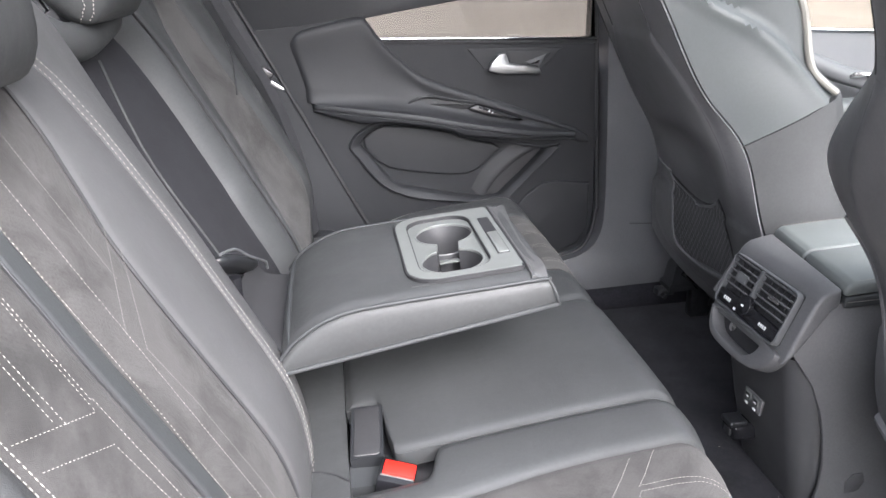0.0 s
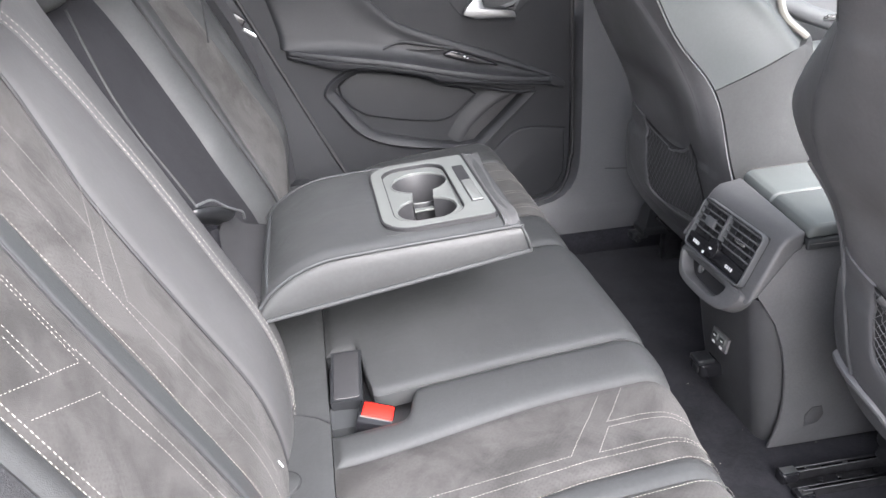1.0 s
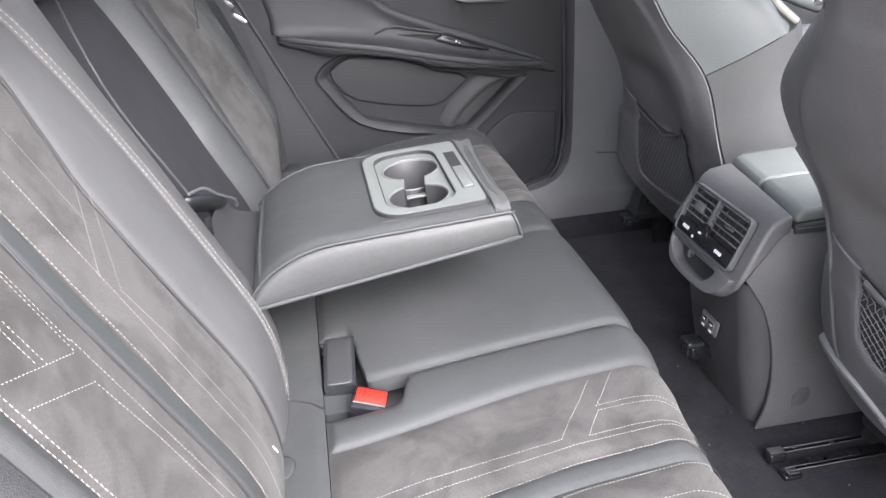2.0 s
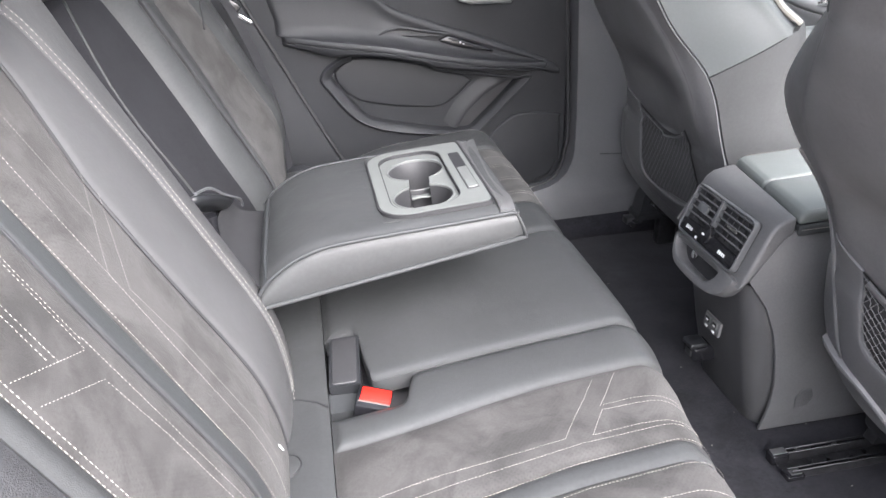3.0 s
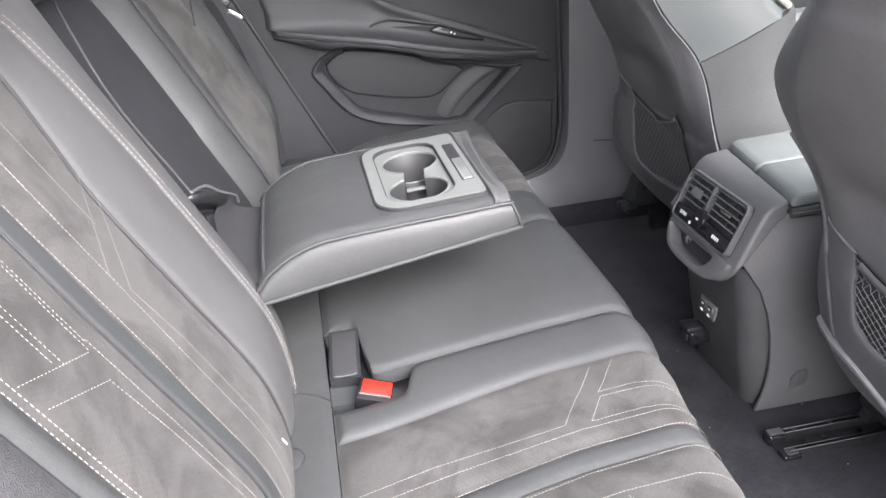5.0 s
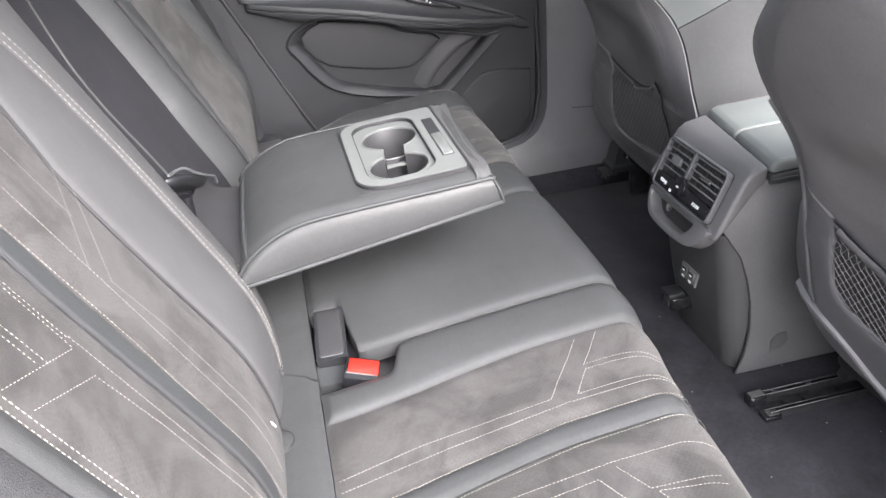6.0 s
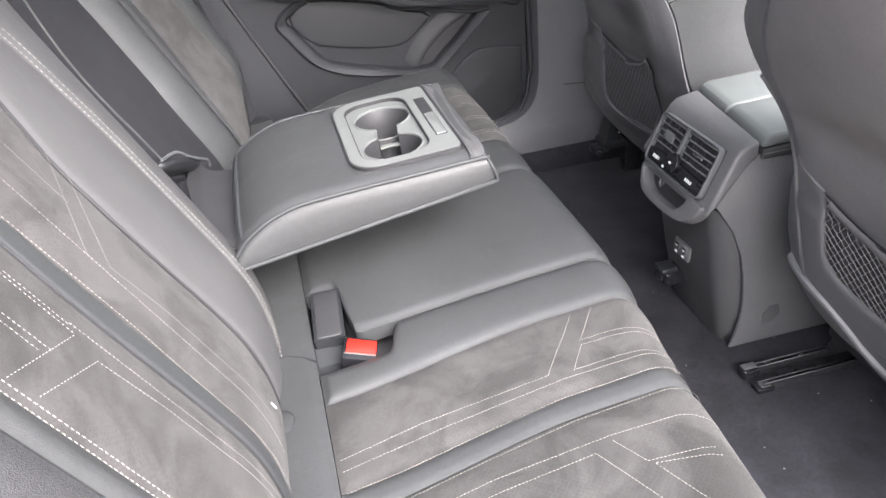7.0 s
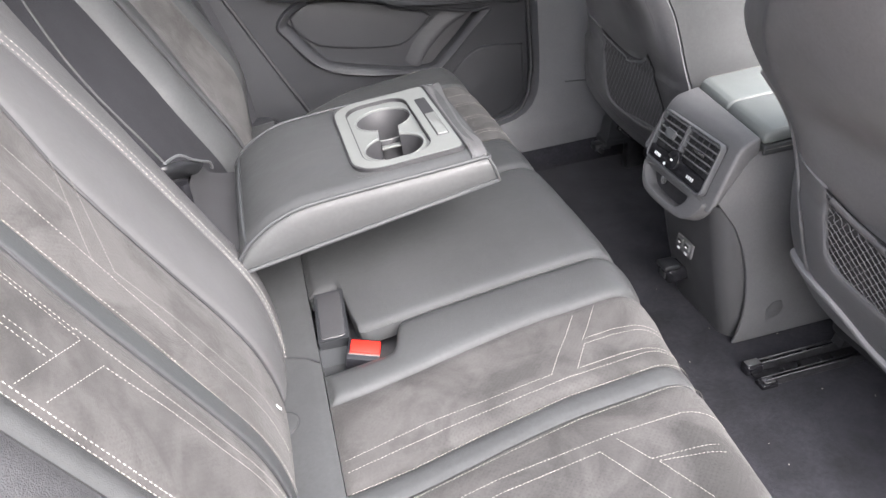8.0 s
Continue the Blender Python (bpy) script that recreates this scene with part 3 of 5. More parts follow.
child("stripe", padded(back, -0.08, 0.63, lambda t: STRIPE(t) - 0.0245, lambda t: STRIPE(t) - 0.001, dip=0.0008, puff=0.0002, lip=0.0012, step=0.002, warp=lambda u, v: 0.0012), LEATHER_STRIPE, rest, "narrow black leather stripe")
child("suede_panel", padded(back, -0.08, 0.63, -0.570, lambda t: STRIPE(t) - 0.026, dip=0.0025, puff=0.002), SUEDE, rest, "grey suede insert with pale stitching")
child("bolster", padded(back, -0.08, 0.63, -0.594, -0.5715, dip=0.002, puff=0.002), LEATHER, rest, "leather edge with chunky double stitching")
child("side_cover", padded(back, -0.08, 0.63, -0.70, -0.5955, dip=0.002, puff=0.002), FABRIC, rest, "grey woven fabric side")
child("seam", tube([back(s, BOW(s) - 0.0007, -0.001) for s in [-0.05 + 0.65 * k / 40 for k in range(41)]], 0.0017, 6), DARK, rest)
child("seam", tube([back(s, STRIPE(s) - 0.0252, -0.0008) for s in [-0.05 + 0.65 * k / 40 for k in range(41)]], 0.0009, 6), DARK, rest)
brows = [
    [(0.50, -0.376), (0.02, -0.379)], [(0.51, -0.470), (0.31, -0.474)],
    [(0.5, -0.473), (0.302, -0.479)], [(0.31, -0.472), (0.18, -0.468), (0.02, -0.466)], [(0.5, -0.510), (0.316, -0.511)], [(0.5, -0.516), (0.323, -0.519)],
    [(0.339, -0.560), (0.302, -0.479)], [(0.315, -0.557), (0.279, -0.488), (0.21, -0.481), (0.04, -0.477)],
    [(q, STRIPE(q) + 0.0015) for q in (0.6, 0.5, 0.4, 0.3, 0.25, 0.2, 0.1, 0.0)],
]
brows = [[(q, y - (0.004 if abs(y + 0.426) > 0.006 else 0.0)) for q, y in r] for r in brows]
faint = [[(0.55, -0.333), (0.338, -0.334)], [(0.375, -0.291), (0.309, -0.382)], [(0.352, -0.291), (0.286, -0.371), (0.218, -0.362), (0.05, -0.361)]]
double = [[(q, SEAM_IN(q) + e) for q in [0.62 - 0.68 * k / 40 for k in range(41)]] for e in (-0.0085, 0.0075)]
chunky = [[(0.6, -0.568), (0.05, -0.5685)], [(0.6, -0.5765), (0.05, -0.5765)]]
tagged(child("stitching", join(*[stitches(back, r, flip=flipb, lift=0.0021, pitch=0.0042, size=0.0028, wide=0.00055) for r in brows],
                               *[stitches(back, r, flip=flipb, lift=0.0030, pitch=0.0060, size=0.0042, wide=0.0010) for r in double],
                               *[stitches(back, r, flip=flipb, lift=0.0028, pitch=0.0048, size=0.0034, wide=0.0008) for r in chunky]), THREAD, rest, "rows of pale thread stitching"), kind="stuff")
tagged(child("stitching", join(*[stitches(back, r, flip=flipb, lift=0.0020, pitch=0.0034, size=0.0024, wide=0.0008) for r in faint]), THREAD_GREY, rest, "rows of grey thread stitching"), kind="stuff")
child("isofix_tag", moved(box((-0.0006, -0.0009, -0.0045), (0.0006, 0.0009, 0.0045), 0.0003), Matrix.Translation(back(0.045, -0.340) + N_B * 0.003) @ Matrix.Rotation(-LEAN, 4, "Y")), MARK, rest, "small white fabric tag in the seam")

rest2 = thing("backrest", "upright rear backrest in black leather beside the door", "car seat", (0.05, 0.4, 0.25), group="rear backrests")
child("back_board", moved(box((-0.08, 0.13, -0.06), (-0.05, 0.60, 0.60), 0.01), Matrix.Translation((0.13, 0, 0.30)) @ Matrix.Rotation(-LEAN, 4, "Y")), PLASTIC, rest2)
FAR_SEAM = along([(-0.10, 0.312), (0.10, 0.315), (0.16, 0.316), (0.23, 0.313), (0.31, 0.313), (0.39, 0.308), (0.456, 0.305), (0.50, 0.289), (0.549, 0.263), (0.66, 0.215)])
FAR_IN = along([(-0.10, 0.247), (0.19, 0.247), (0.26, 0.255), (0.34, 0.258), (0.40, 0.258), (0.45, 0.252), (0.50, 0.236), (0.546, 0.205), (0.66, 0.15)])
FAR_STRIP = along([(-0.10, 0.328), (0.06, 0.330), (0.14, 0.333), (0.20, 0.342), (0.252, 0.354), (0.323, 0.367), (0.405, 0.369), (0.468, 0.371), (0.503, 0.382), (0.546, 0.408), (0.66, 0.45)])
child("inner_panel", padded(back, -0.08, 0.63, FAR_IN, FAR_SEAM, skirt=(0.02, 0.03, 0.045, 0.02), lip=0.007, dip=0.004, step=0.004, warp=lambda s, v: -0.033 * (1 - min(1.0, max(0.0, (v - FAR_IN(s)) / (FAR_SEAM(s) - FAR_IN(s))))) ** 2), LEATHER, rest2, "smooth black vinyl side of the armrest hollow")
child("edge_strip", padded(back, -0.08, 0.63, lambda s: FAR_SEAM(s) + 0.0012, lambda s: FAR_STRIP(s) - 0.0005, dip=0.002, puff=0.002, lip=0.003, step=0.004, warp=lambda s, v: 0.004), LEATHER, rest2, "narrow raised leather welt")
child("suede_panel", padded(back, -0.08, 0.63, lambda s: FAR_STRIP(s) + 0.0015, lambda s: 0.542 - 0.11 * max(0.0, s), dip=0.003, puff=0.002), SUEDE, rest2, "grey suede insert")
child("outer_panel", padded(back, -0.08, 0.63, lambda s: 0.5435 - 0.11 * max(0.0, s), 0.612, skirt=(0.02, 0.03, 0.02, 0.09), lip=0.012, dip=0.006), LEATHER, rest2, "smooth black leather outer bolster")

child("airbag_seam", tube(spline([back(s, y, 0.003) for s, y in ((0.49, 0.600), (0.45, 0.575), (0.413, 0.545), (0.38, 0.51), (0.351, 0.478))], 24), 0.0016, 6), DARK, rest2)
child("piping", tube([back(s, FAR_STRIP(s) + 0.0008, 0.0005) for s in [-0.05 + 0.65 * k / 30 for k in range(31)]], 0.0026, 7), LEATHER, rest2)
child("seam", tube([back(s, FAR_SEAM(s) + 0.0006, 0.0006) for s in [-0.05 + 0.65 * k / 30 for k in range(31)]], 0.0018, 6), DARK, rest2)
tagged(child("stitching", join(*[stitches(back, r, flip=flipb, lift=0.0012, pitch=0.0048, size=0.0032, wide=0.0009) for r in ([(0.58, 0.594), (0.40, 0.595), (0.12, 0.597)], [(q, FAR_STRIP(q) + 0.010) for q in (0.58, 0.45, 0.34, 0.2, 0.02)])]), THREAD_GREY, rest2, "fine grey edge stitching"), kind="stuff")
recess = thing("armrest_recess", "dark hollow in the backrest behind the lowered armrest", "seat recess", (0.05, 0.02, 0.3))
child("liner", padded(lambda s, y: back(s, y, -0.035), -0.06, 0.56, -0.09, 0.285, dip=0, puff=0.002, skirt=(0, 0, 0, 0)), LINER, recess)
child("piping", tube([back(s, y, -0.032) for s, y in ((0.20, 0.030), (0.27, 0.027), (0.30, 0.023), (0.33, 0.022), (0.36, 0.024), (0.392, 0.032), (0.427, 0.049), (0.465, 0.072), (0.503, 0.098))], 0.0017), LEATHER, recess)
child("bridge", tube(spline([back(s, y, o) for y, s, o in ((-0.140, 0.590, -0.050), (-0.100, 0.566, -0.032), (-0.062, 0.546, -0.020), (-0.028, 0.533, -0.016), (0.024, 0.530, -0.016), (0.085, 0.535, -0.018), (0.145, 0.542, -0.020), (0.20, 0.548, -0.024), (0.26, 0.556, -0.034), (0.31, 0.566, -0.05))], 60), 0.0225, 24), LEATHER, recess, "leather bridge above the hollow")


for yc, w, s, o, group_label in ((-0.388, 0.305, 0.612, 0.030, "black leather headrest on the rear backrest"), (0.09, 0.25, 0.640, 0.028, "black leather centre headrest with pale stitching"), (0.42, 0.28, 0.69, 0.02, "black leather headrest on the rear backrest")):
    hr = thing("headrest", group_label, "headrest", Vector((0.13, yc, 0.30)) + UP_B * 0.54, group="rear headrests")
    m = Matrix.Translation(Vector((0.13, yc, 0.30)) + UP_B * s + N_B * o) @ Matrix.Rotation(-LEAN * 0.8, 4, "Y")
    pad = child("pad", moved(headrest_mesh(w, 0.21, 0.11), m), LEATHER, hr)
    if w == 0.25:
        on_pad = lambda q, a: m @ headrest_point(w, 0.21, 0.11, q, a)
        lines = [[(q, radians(e)) for q, e in r] for r in (((0.9, -85), (0.15, -85), (0.1, -87), (0.06, -94), (0.04, -108), (0.03, -122)), ((0.9, -72), (0.15, -72), (0.1, -75), (0.05, -82), (0.02, -95)))]
        tagged(child("stitching", join(*[stitches(on_pad, r, flip=1 if normal_of(on_pad, 0.5, -1.6).y < 0 else -1, lift=0.0012, pitch=0.0048, size=0.0034, wide=0.0013) for r in lines]), THREAD, hr, "two rows of pale stitches"), kind="stuff")
    for dy in (-0.05, 0.05):
        child("post", tube([Vector((0.13, yc + dy, 0.30)) + UP_B * q - N_B * 0.035 for q in (0.575, 0.64)], 0.006), STEEL, hr)

# ---- buckles on the bench ----
def prism(profile, y0, y1, r=0.003, seg=2):
    """A side profile (x, z) drawn out between y0 and y1."""
    bm = ring_loft([[(x, y0, z) for x, z in profile], [(x, y1, z) for x, z in profile]])
    bmesh.ops.recalc_face_normals(bm, faces=bm.faces)
    return bevel(bm, r, seg) if r else bm


well = thing("buckle_well", "dark hollow between the cushions holding the buckles", "seat recess", (0.2, -0.2, 0.25))
child("liner", box((0.150, -0.262, 0.246), (0.262, -0.095, 0.262), 0.003), PLASTIC, well)

cover_buckle = thing("belt_buckle", "black plastic buckle pushed down into the cushion", "belt buckle", (0.175, -0.15, 0.262), group="rear belt buckles")
CB = Matrix.Translation((0.1795, -0.1515, 0.2985)) @ Matrix.Rotation(radians(-4), 4, "Z") @ Matrix.Rotation(radians(-3), 4, "Y") @ Matrix.Rotation(radians(6), 4, "X")
child("body", moved(bevel(ring_loft([[(x * f, y * g - 0.003 * (1 - f), z) for x, y in ((-0.0200, -0.049), (0.0200, -0.049), (0.0200, 0.047), (-0.0200, 0.047))] for z, f, g in ((-0.035, 0.86, 0.90), (-0.004, 0.97, 0.98), (0.006, 1.0, 1.0))]), 0.0030, 3), CB), SATIN_BLACK, cover_buckle)
child("face", moved(pillow(round_rect(-0.0165, -0.0445, 0.0160, 0.0435, 0.005), Matrix.Translation((0, 0, 0.0055)), 0.0016, 0.0015, 3), CB), CUP, cover_buckle, "slightly raised satin black face")
child("base", bevel(ring_loft([[(0.154, -0.228, z), (0.198, -0.228, z), (0.197 - 0.002 * k, -0.194, z + 0.004 * k), (0.155, -0.194, z + 0.004 * k)] for k, z in ((0, 0.258), (1, 0.281))]), 0.005, 3), LEATHER_DARK, cover_buckle, "dark boot below the buckle")
child("loop", tube(spline([(0.2035, -0.100, 0.303), (0.2055, -0.13, 0.304), (0.2085, -0.165, 0.302), (0.2110, -0.195, 0.297)], 20), 0.0019, 8, flat=1.5), LEATHER_DARK, cover_buckle, "folded edge of the opening")

red_buckle = thing("belt_buckle", "black seat belt buckle with a red release button", "belt buckle", (0.2, -0.23, 0.262), group="rear belt buckles")
BM = Matrix.Translation((0.2085, -0.232, 0.293)) @ Matrix.Rotation(radians(-14), 4, "Z") @ Matrix.Rotation(radians(12), 4, "Y") @ Matrix.Rotation(radians(6), 4, "X")
child("body", moved(box((-0.022, -0.019, -0.035), (0.021, 0.019, 0.008), 0.004, 2), BM), GLOSS, red_buckle)
child("button", moved(box((-0.0175, -0.0090, 0.004), (0.0200, 0.0125, 0.0115), 0.002, 2), BM), RED, red_buckle, "glossy red release button")
child("lip", moved(box((-0.019, -0.0110, 0.0070), (0.020, -0.0092, 0.0090), 0.0004), BM), PLASTIC_GREY, red_buckle, "thin pale rim")

stub = thing("belt_buckle", "grey seat belt buckle stub beside the armrest hollow", "belt buckle", back(0.10, -0.02, -0.03), group="rear belt buckles")
child("stalk", tube(spline([back(0.200, -0.028, -0.020) + Vector((0, 0, -0.10)), back(0.200, -0.026, -0.018) + Vector((0, 0, -0.05)), back(0.200, -0.024, -0.018)], 12), 0.0095, 14), GLOSS, stub, "round black stalk")
child("hood", moved(headrest_mesh(0.150, 0.016, 0.04), Matrix.Translation(back(0.200, 0.024, -0.022)) @ Matrix.Rotation(-LEAN, 4, "Y") @ Matrix.Rotation(radians(-27), 4, "X")), SATIN_BLACK, stub)
child("wire", tube(spline([back(0.243, -0.056, -0.004), back(0.226, -0.005, 0.000), back(0.200, 0.027, 0.001), back(0.178, 0.063, 0.0), back(0.161, 0.096, -0.004), back(0.148, 0.107, -0.010)], 30), 0.0020, 8), PLASTIC_GREY_DARK, stub, "thin grey bracket")
flap = thing("armrest_flap", "dark fabric flap joining the armrest to the backrest", "seat flap", (0.08, 0, 0.35))
rings = []
for y in [-0.118 + 0.0268 * k for k in range(10)]:
    top, low = back(0.182 - 0.09 * max(0.0, y + 0.02), y, -0.024), Vector((0.094, y, 0.408))
    mid = (top + low) / 2 + Vector((-0.012, 0, -0.010))
    line = spline([top, mid, low], 12)
    rings.append(line + [p - Vector((0.004, 0, 0.006)) for p in line[::-1]])
child("cloth", ring_loft(rings), FLAP, flap)

# ---- folded centre armrest ----
ARM_TOP = [(0.086, 0.412), (0.097, 0.427), (0.108, 0.437), (0.125, 0.449), (0.145, 0.459), (0.17, 0.467), (0.20, 0.4708), (0.2475, 0.4748), (0.29, 0.4778), (0.34, 0.4812), (0.3885, 0.4848), (0.408, 0.4862), (0.412, 0.4848)]


def arm_low(x):
    return 0.3915 + (x - 0.099) * 0.170


armrest = thing("armrest", "folded-down rear centre armrest in black leather with two cup holders", "armrest", (0.25, 0, 0.39))
AC = 0.002
P0, P1, PY0, PY1 = 0.247, 0.388, -0.116, 0.120
bm = bmesh.new()
NJ = 26
cols = []
for x, z in ARM_TOP:
    half = 0.142
    row = []
    for j in range(NJ + 1):
        t = 2 * j / NJ - 1
        crown = 0.0045 * (1 - t * t) - 0.007 * max(0, (abs(t) - 0.9) / 0.1) ** 2
        row.append(bm.verts.new((x, AC + half * t, z + crown)))
    cols.append(row)
for a, b in zip(cols, cols[1:]):
    for j in range(NJ):
        c = (a[j].co + b[j + 1].co) / 2
        if not (P0 + 0.004 < c.x < P1 - 0.004 and PY0 + 0.004 < c.y < PY1 - 0.004):
            bm.faces.new((a[j], b[j], b[j + 1], a[j + 1]))
LEVELS = ((0.10, 0.0030), (0.24, 0.0048), (0.42, 0.0056), (0.62, 0.0056), (0.82, 0.0040), (1.0, 0.0010))
ends = []
for side, sg in ((0, -1), (NJ, 1)):
    prev = [q[side] for q in cols]
    chain = []
    for f, bulge in LEVELS:
        line = []
        for (x, z), q in zip(ARM_TOP, cols):
            v = q[side].co
            nose = min(1.0, max(0.0, (x - 0.385) / 0.027))
            lo = arm_low(max(x, 0.092) + 0.010 * nose)
            pucker = 0.0016 * math.sin(x * 95 + f * 4) * nose
            line.append(bm.verts.new((max(x, 0.086 + 0.006 * f) + 0.011 * f * nose, v.y + sg * (bulge * (1 - 0.35 * nose) + pucker), v.z + (lo - v.z) * f)))
        for k in range(len(line) - 1):
            bm.faces.new((prev[k], prev[k + 1], line[k + 1], line[k]))
        chain.append(line)
        prev = line
    ends.append(chain)
a_side, b_side = ends
for f in range(len(LEVELS) - 1):
    bm.faces.new((a_side[f][-1], b_side[f][-1], b_side[f + 1][-1], a_side[f + 1][-1]))
    bm.faces.new((a_side[f][0], b_side[f][0], b_side[f + 1][0], a_side[f + 1][0]))
bm.faces.new([*cols[-1], b_side[0][-1], a_side[0][-1]])
bm.faces.new([*cols[0], b_side[0][0], a_side[0][0]])
for k in range(len(ARM_TOP) - 1):
    bm.faces.new((a_side[-1][k], b_side[-1][k], b_side[-1][k + 1], a_side[-1][k + 1]))
child("pad", bm, LEATHER, armrest, "soft black leather pad with piped edges")
edge = 0.142
child("piping", tube(spline([(x - 0.001, AC - edge - 0.001, z - 0.004) for x, z in ARM_TOP], 60), 0.0026, 7), LEATHER_DARK, armrest)
child("piping", tube(spline([(x - 0.001, AC + edge + 0.001, z - 0.004) for x, z in ARM_TOP], 60), 0.0026, 7), LEATHER_DARK, armrest)
child("piping", tube([(x, AC - edge - 0.003, arm_low(x) + 0.001) for x in (0.090, 0.16, 0.24, 0.32, 0.40, 0.424)] + [(0.4245, AC - 0.06, arm_low(0.4245) + 0.001), (0.4245, AC + edge, arm_low(0.4245) + 0.001)], 0.0032, 7), LEATHER_DARK, armrest)
child("piping", tube(spline([(0.414, AC - edge, 0.4815), (0.4135, AC - 0.07, 0.4850), (0.4135, AC + 0.07, 0.4850), (0.414, AC + edge, 0.4815)], 20), 0.0024, 7), LEATHER_DARK, armrest)
child("piping", tube(spline([(0.097, AC - edge, 0.421), (0.094, AC - 0.08, 0.430), (0.094, AC + 0.08, 0.430), (0.097, AC + edge, 0.421)], 20), 0.0030, 7), LEATHER_DARK, armrest)
child("crease", tube(spline([(0.413, AC - edge - 0.0015, 0.4805), (0.4185, AC - edge - 0.0065, 0.468), (0.4225, AC - edge - 0.0065, 0.456), (0.4245, AC - edge - 0.003, 0.448)], 12), 0.0016, 6), LEATHER, armrest)

T5 = math.atan(0.0768)
AP = axes((0.10, 0, 0.467 - 0.07 * 0.0768 + 0.0072), (math.cos(T5), 0, math.sin(T5)), (0, 1, 0))


def polar(outline, c, n=120):
    """The outline's points at n even angles about c."""
    out = []
    m = len(outline)
    for k in range(n):
        d = (math.cos(2 * math.pi * k / n), math.sin(2 * math.pi * k / n))
        best = 0.0
        for i in range(m):
            ax, ay = outline[i][0] - c[0], outline[i][1] - c[1]
            bx, by = outline[(i + 1) % m][0] - c[0], outline[(i + 1) % m][1] - c[1]
            den = d[0] * (by - ay) - d[1] * (bx - ax)
            if abs(den) > 1e-12:
                r = (ax * (by - ay) - ay * (bx - ax)) / den
                q = (ax * d[1] - ay * d[0]) / den
                if r > best and -1e-9 <= q <= 1 + 1e-9:
                    best = r
        out.append((c[0] + d[0] * best, c[1] + d[1] * best))
    return out


def holed(outer, inner, m, z0, z1, n=120):
    """A plate with a hole through it."""
    c = (sum(p[0] for p in inner) / len(inner), sum(p[1] for p in inner) / len(inner))
    return frame_plate(polar(outer, c, n), polar(inner, c, n), m @ Matrix.Translation((0, 0, z0)), z1 - z0)


def figure_eight(c0, c1, r, waist):
    out = []
    for c, sg in ((c1, 1), (c0, -1)):
        a0 = math.asin(waist / r)
        for i in range(25):
            a = -math.pi / 2 + a0 + (2 * math.pi - 2 * a0) * i / 24
            out.append((c[0] + r * math.cos(a) * sg, c[1] + r * math.sin(a) * sg))
    return out


def shrink(outline, f):
    cx = sum(p[0] for p in outline) / len(outline)
    cy = sum(p[1] for p in outline) / len(outline)
    return [(cx + (a - cx) * f, cy + (b - cy) * f) for a, b in outline]


def front_square(x0, y0, x1, y1, r0, r1):
    """A panel outline, round at the rear and nearly square at the front."""
    big, small = round_rect(x0, y0, x1, y1, r0), round_rect(x0, y0, x1, y1, r1)
    return small[:6] + big[6:18] + small[18:]


outer = front_square(0.147, PY0, 0.2885, PY1, 0.038, 0.006)
inner = round_rect(0.162, -0.101, 0.256, 0.106, 0.030)
eight = figure_eight((0.2085, -0.054), (0.2125, 0.046), 0.0415, 0.0165)
eight_in = figure_eight((0.2085, -0.054), (0.2125, 0.046), 0.0395, 0.0145)
eight_rim = figure_eight((0.2085, -0.054), (0.2125, 0.046), 0.0422, 0.0172)
child("gasket", frame_plate(front_square(0.1445, PY0 - 0.0030, 0.2905, PY1 + 0.0030, 0.040, 0.008), outer, AP @ Matrix.Translation((0, 0, -0.004)), 0.0050), DARK, armrest)
child("underlay", holed(round_rect(0.1455, PY0 - 0.002, 0.2905, PY1 + 0.002, 0.006), inner, AP, -0.008, -0.0032), LEATHER, armrest)
child("cup_panel", holed(outer, inner, AP, -0.006, 0.0018), PLASTIC_GREY, armrest, "grey satin plastic surround")
child("groove", frame_plate(inner, [(0.209 + (a - 0.209) * 0.968, 0.0025 + (b - 0.0025) * 0.984) for a, b in inner], AP @ Matrix.Translation((0, 0, -0.009)), 0.0100), DARK, armrest)
insert_out = [(0.209 + (a - 0.209) * 0.972, 0.0025 + (b - 0.0025) * 0.986) for a, b in inner]
child("insert", holed(insert_out, eight, AP, -0.010, -0.0040), PLASTIC_GREY, armrest, "grey insert round the two cup holders")
child("rim", frame_plate(eight_rim, eight_in, AP @ Matrix.Translation((0, 0, -0.007)), 0.0040, 0.0008), PLASTIC_GREY, armrest)
cup = []
for z, f in ((-0.0065, 1.0), (-0.009, 0.985), (-0.035, 0.97), (-0.070, 0.94)):
    cup.append([AP @ Vector((a, b, z)) for a, b in shrink(figure_eight((0.2085, -0.054), (0.2125, 0.046), 0.0400, 0.0150), f)])
cup_bm = ring_loft(cup, cap=False)
cup_bm.verts.ensure_lookup_table()
ne = len(eight_in)
cup_bm.faces.new([cup_bm.verts[3 * ne + i] for i in range(ne)])
child("cup_holder", cup_bm, CUP, armrest, "black well of the two joined cup holders")
wall = [(0.2125 + 0.0396 * math.sin(a), 0.046 - 0.0396 * math.cos(a)) for a in [radians(-27 + 54 * k / 12) for k in range(13)]]
wall += [(0.2125 + 0.0372 * math.sin(a), 0.046 - 0.0372 * math.cos(a)) for a in [radians(27 - 54 * k / 12) for k in range(13)]]
child("cup_divider", plate(wall, AP @ Matrix.Translation((0, 0, -0.069)), 0.048, 0.0006, 2), CUP, armrest, "low black wall between the cups")
child("divider_rim", tube([AP @ Vector((0.2125 + 0.0384 * math.sin(a), 0.046 - 0.0384 * math.cos(a), -0.0205)) for a in [radians(-27 + 54 * k / 16) for k in range(17)]], 0.0009, 6), PLASTIC_GREY, armrest)
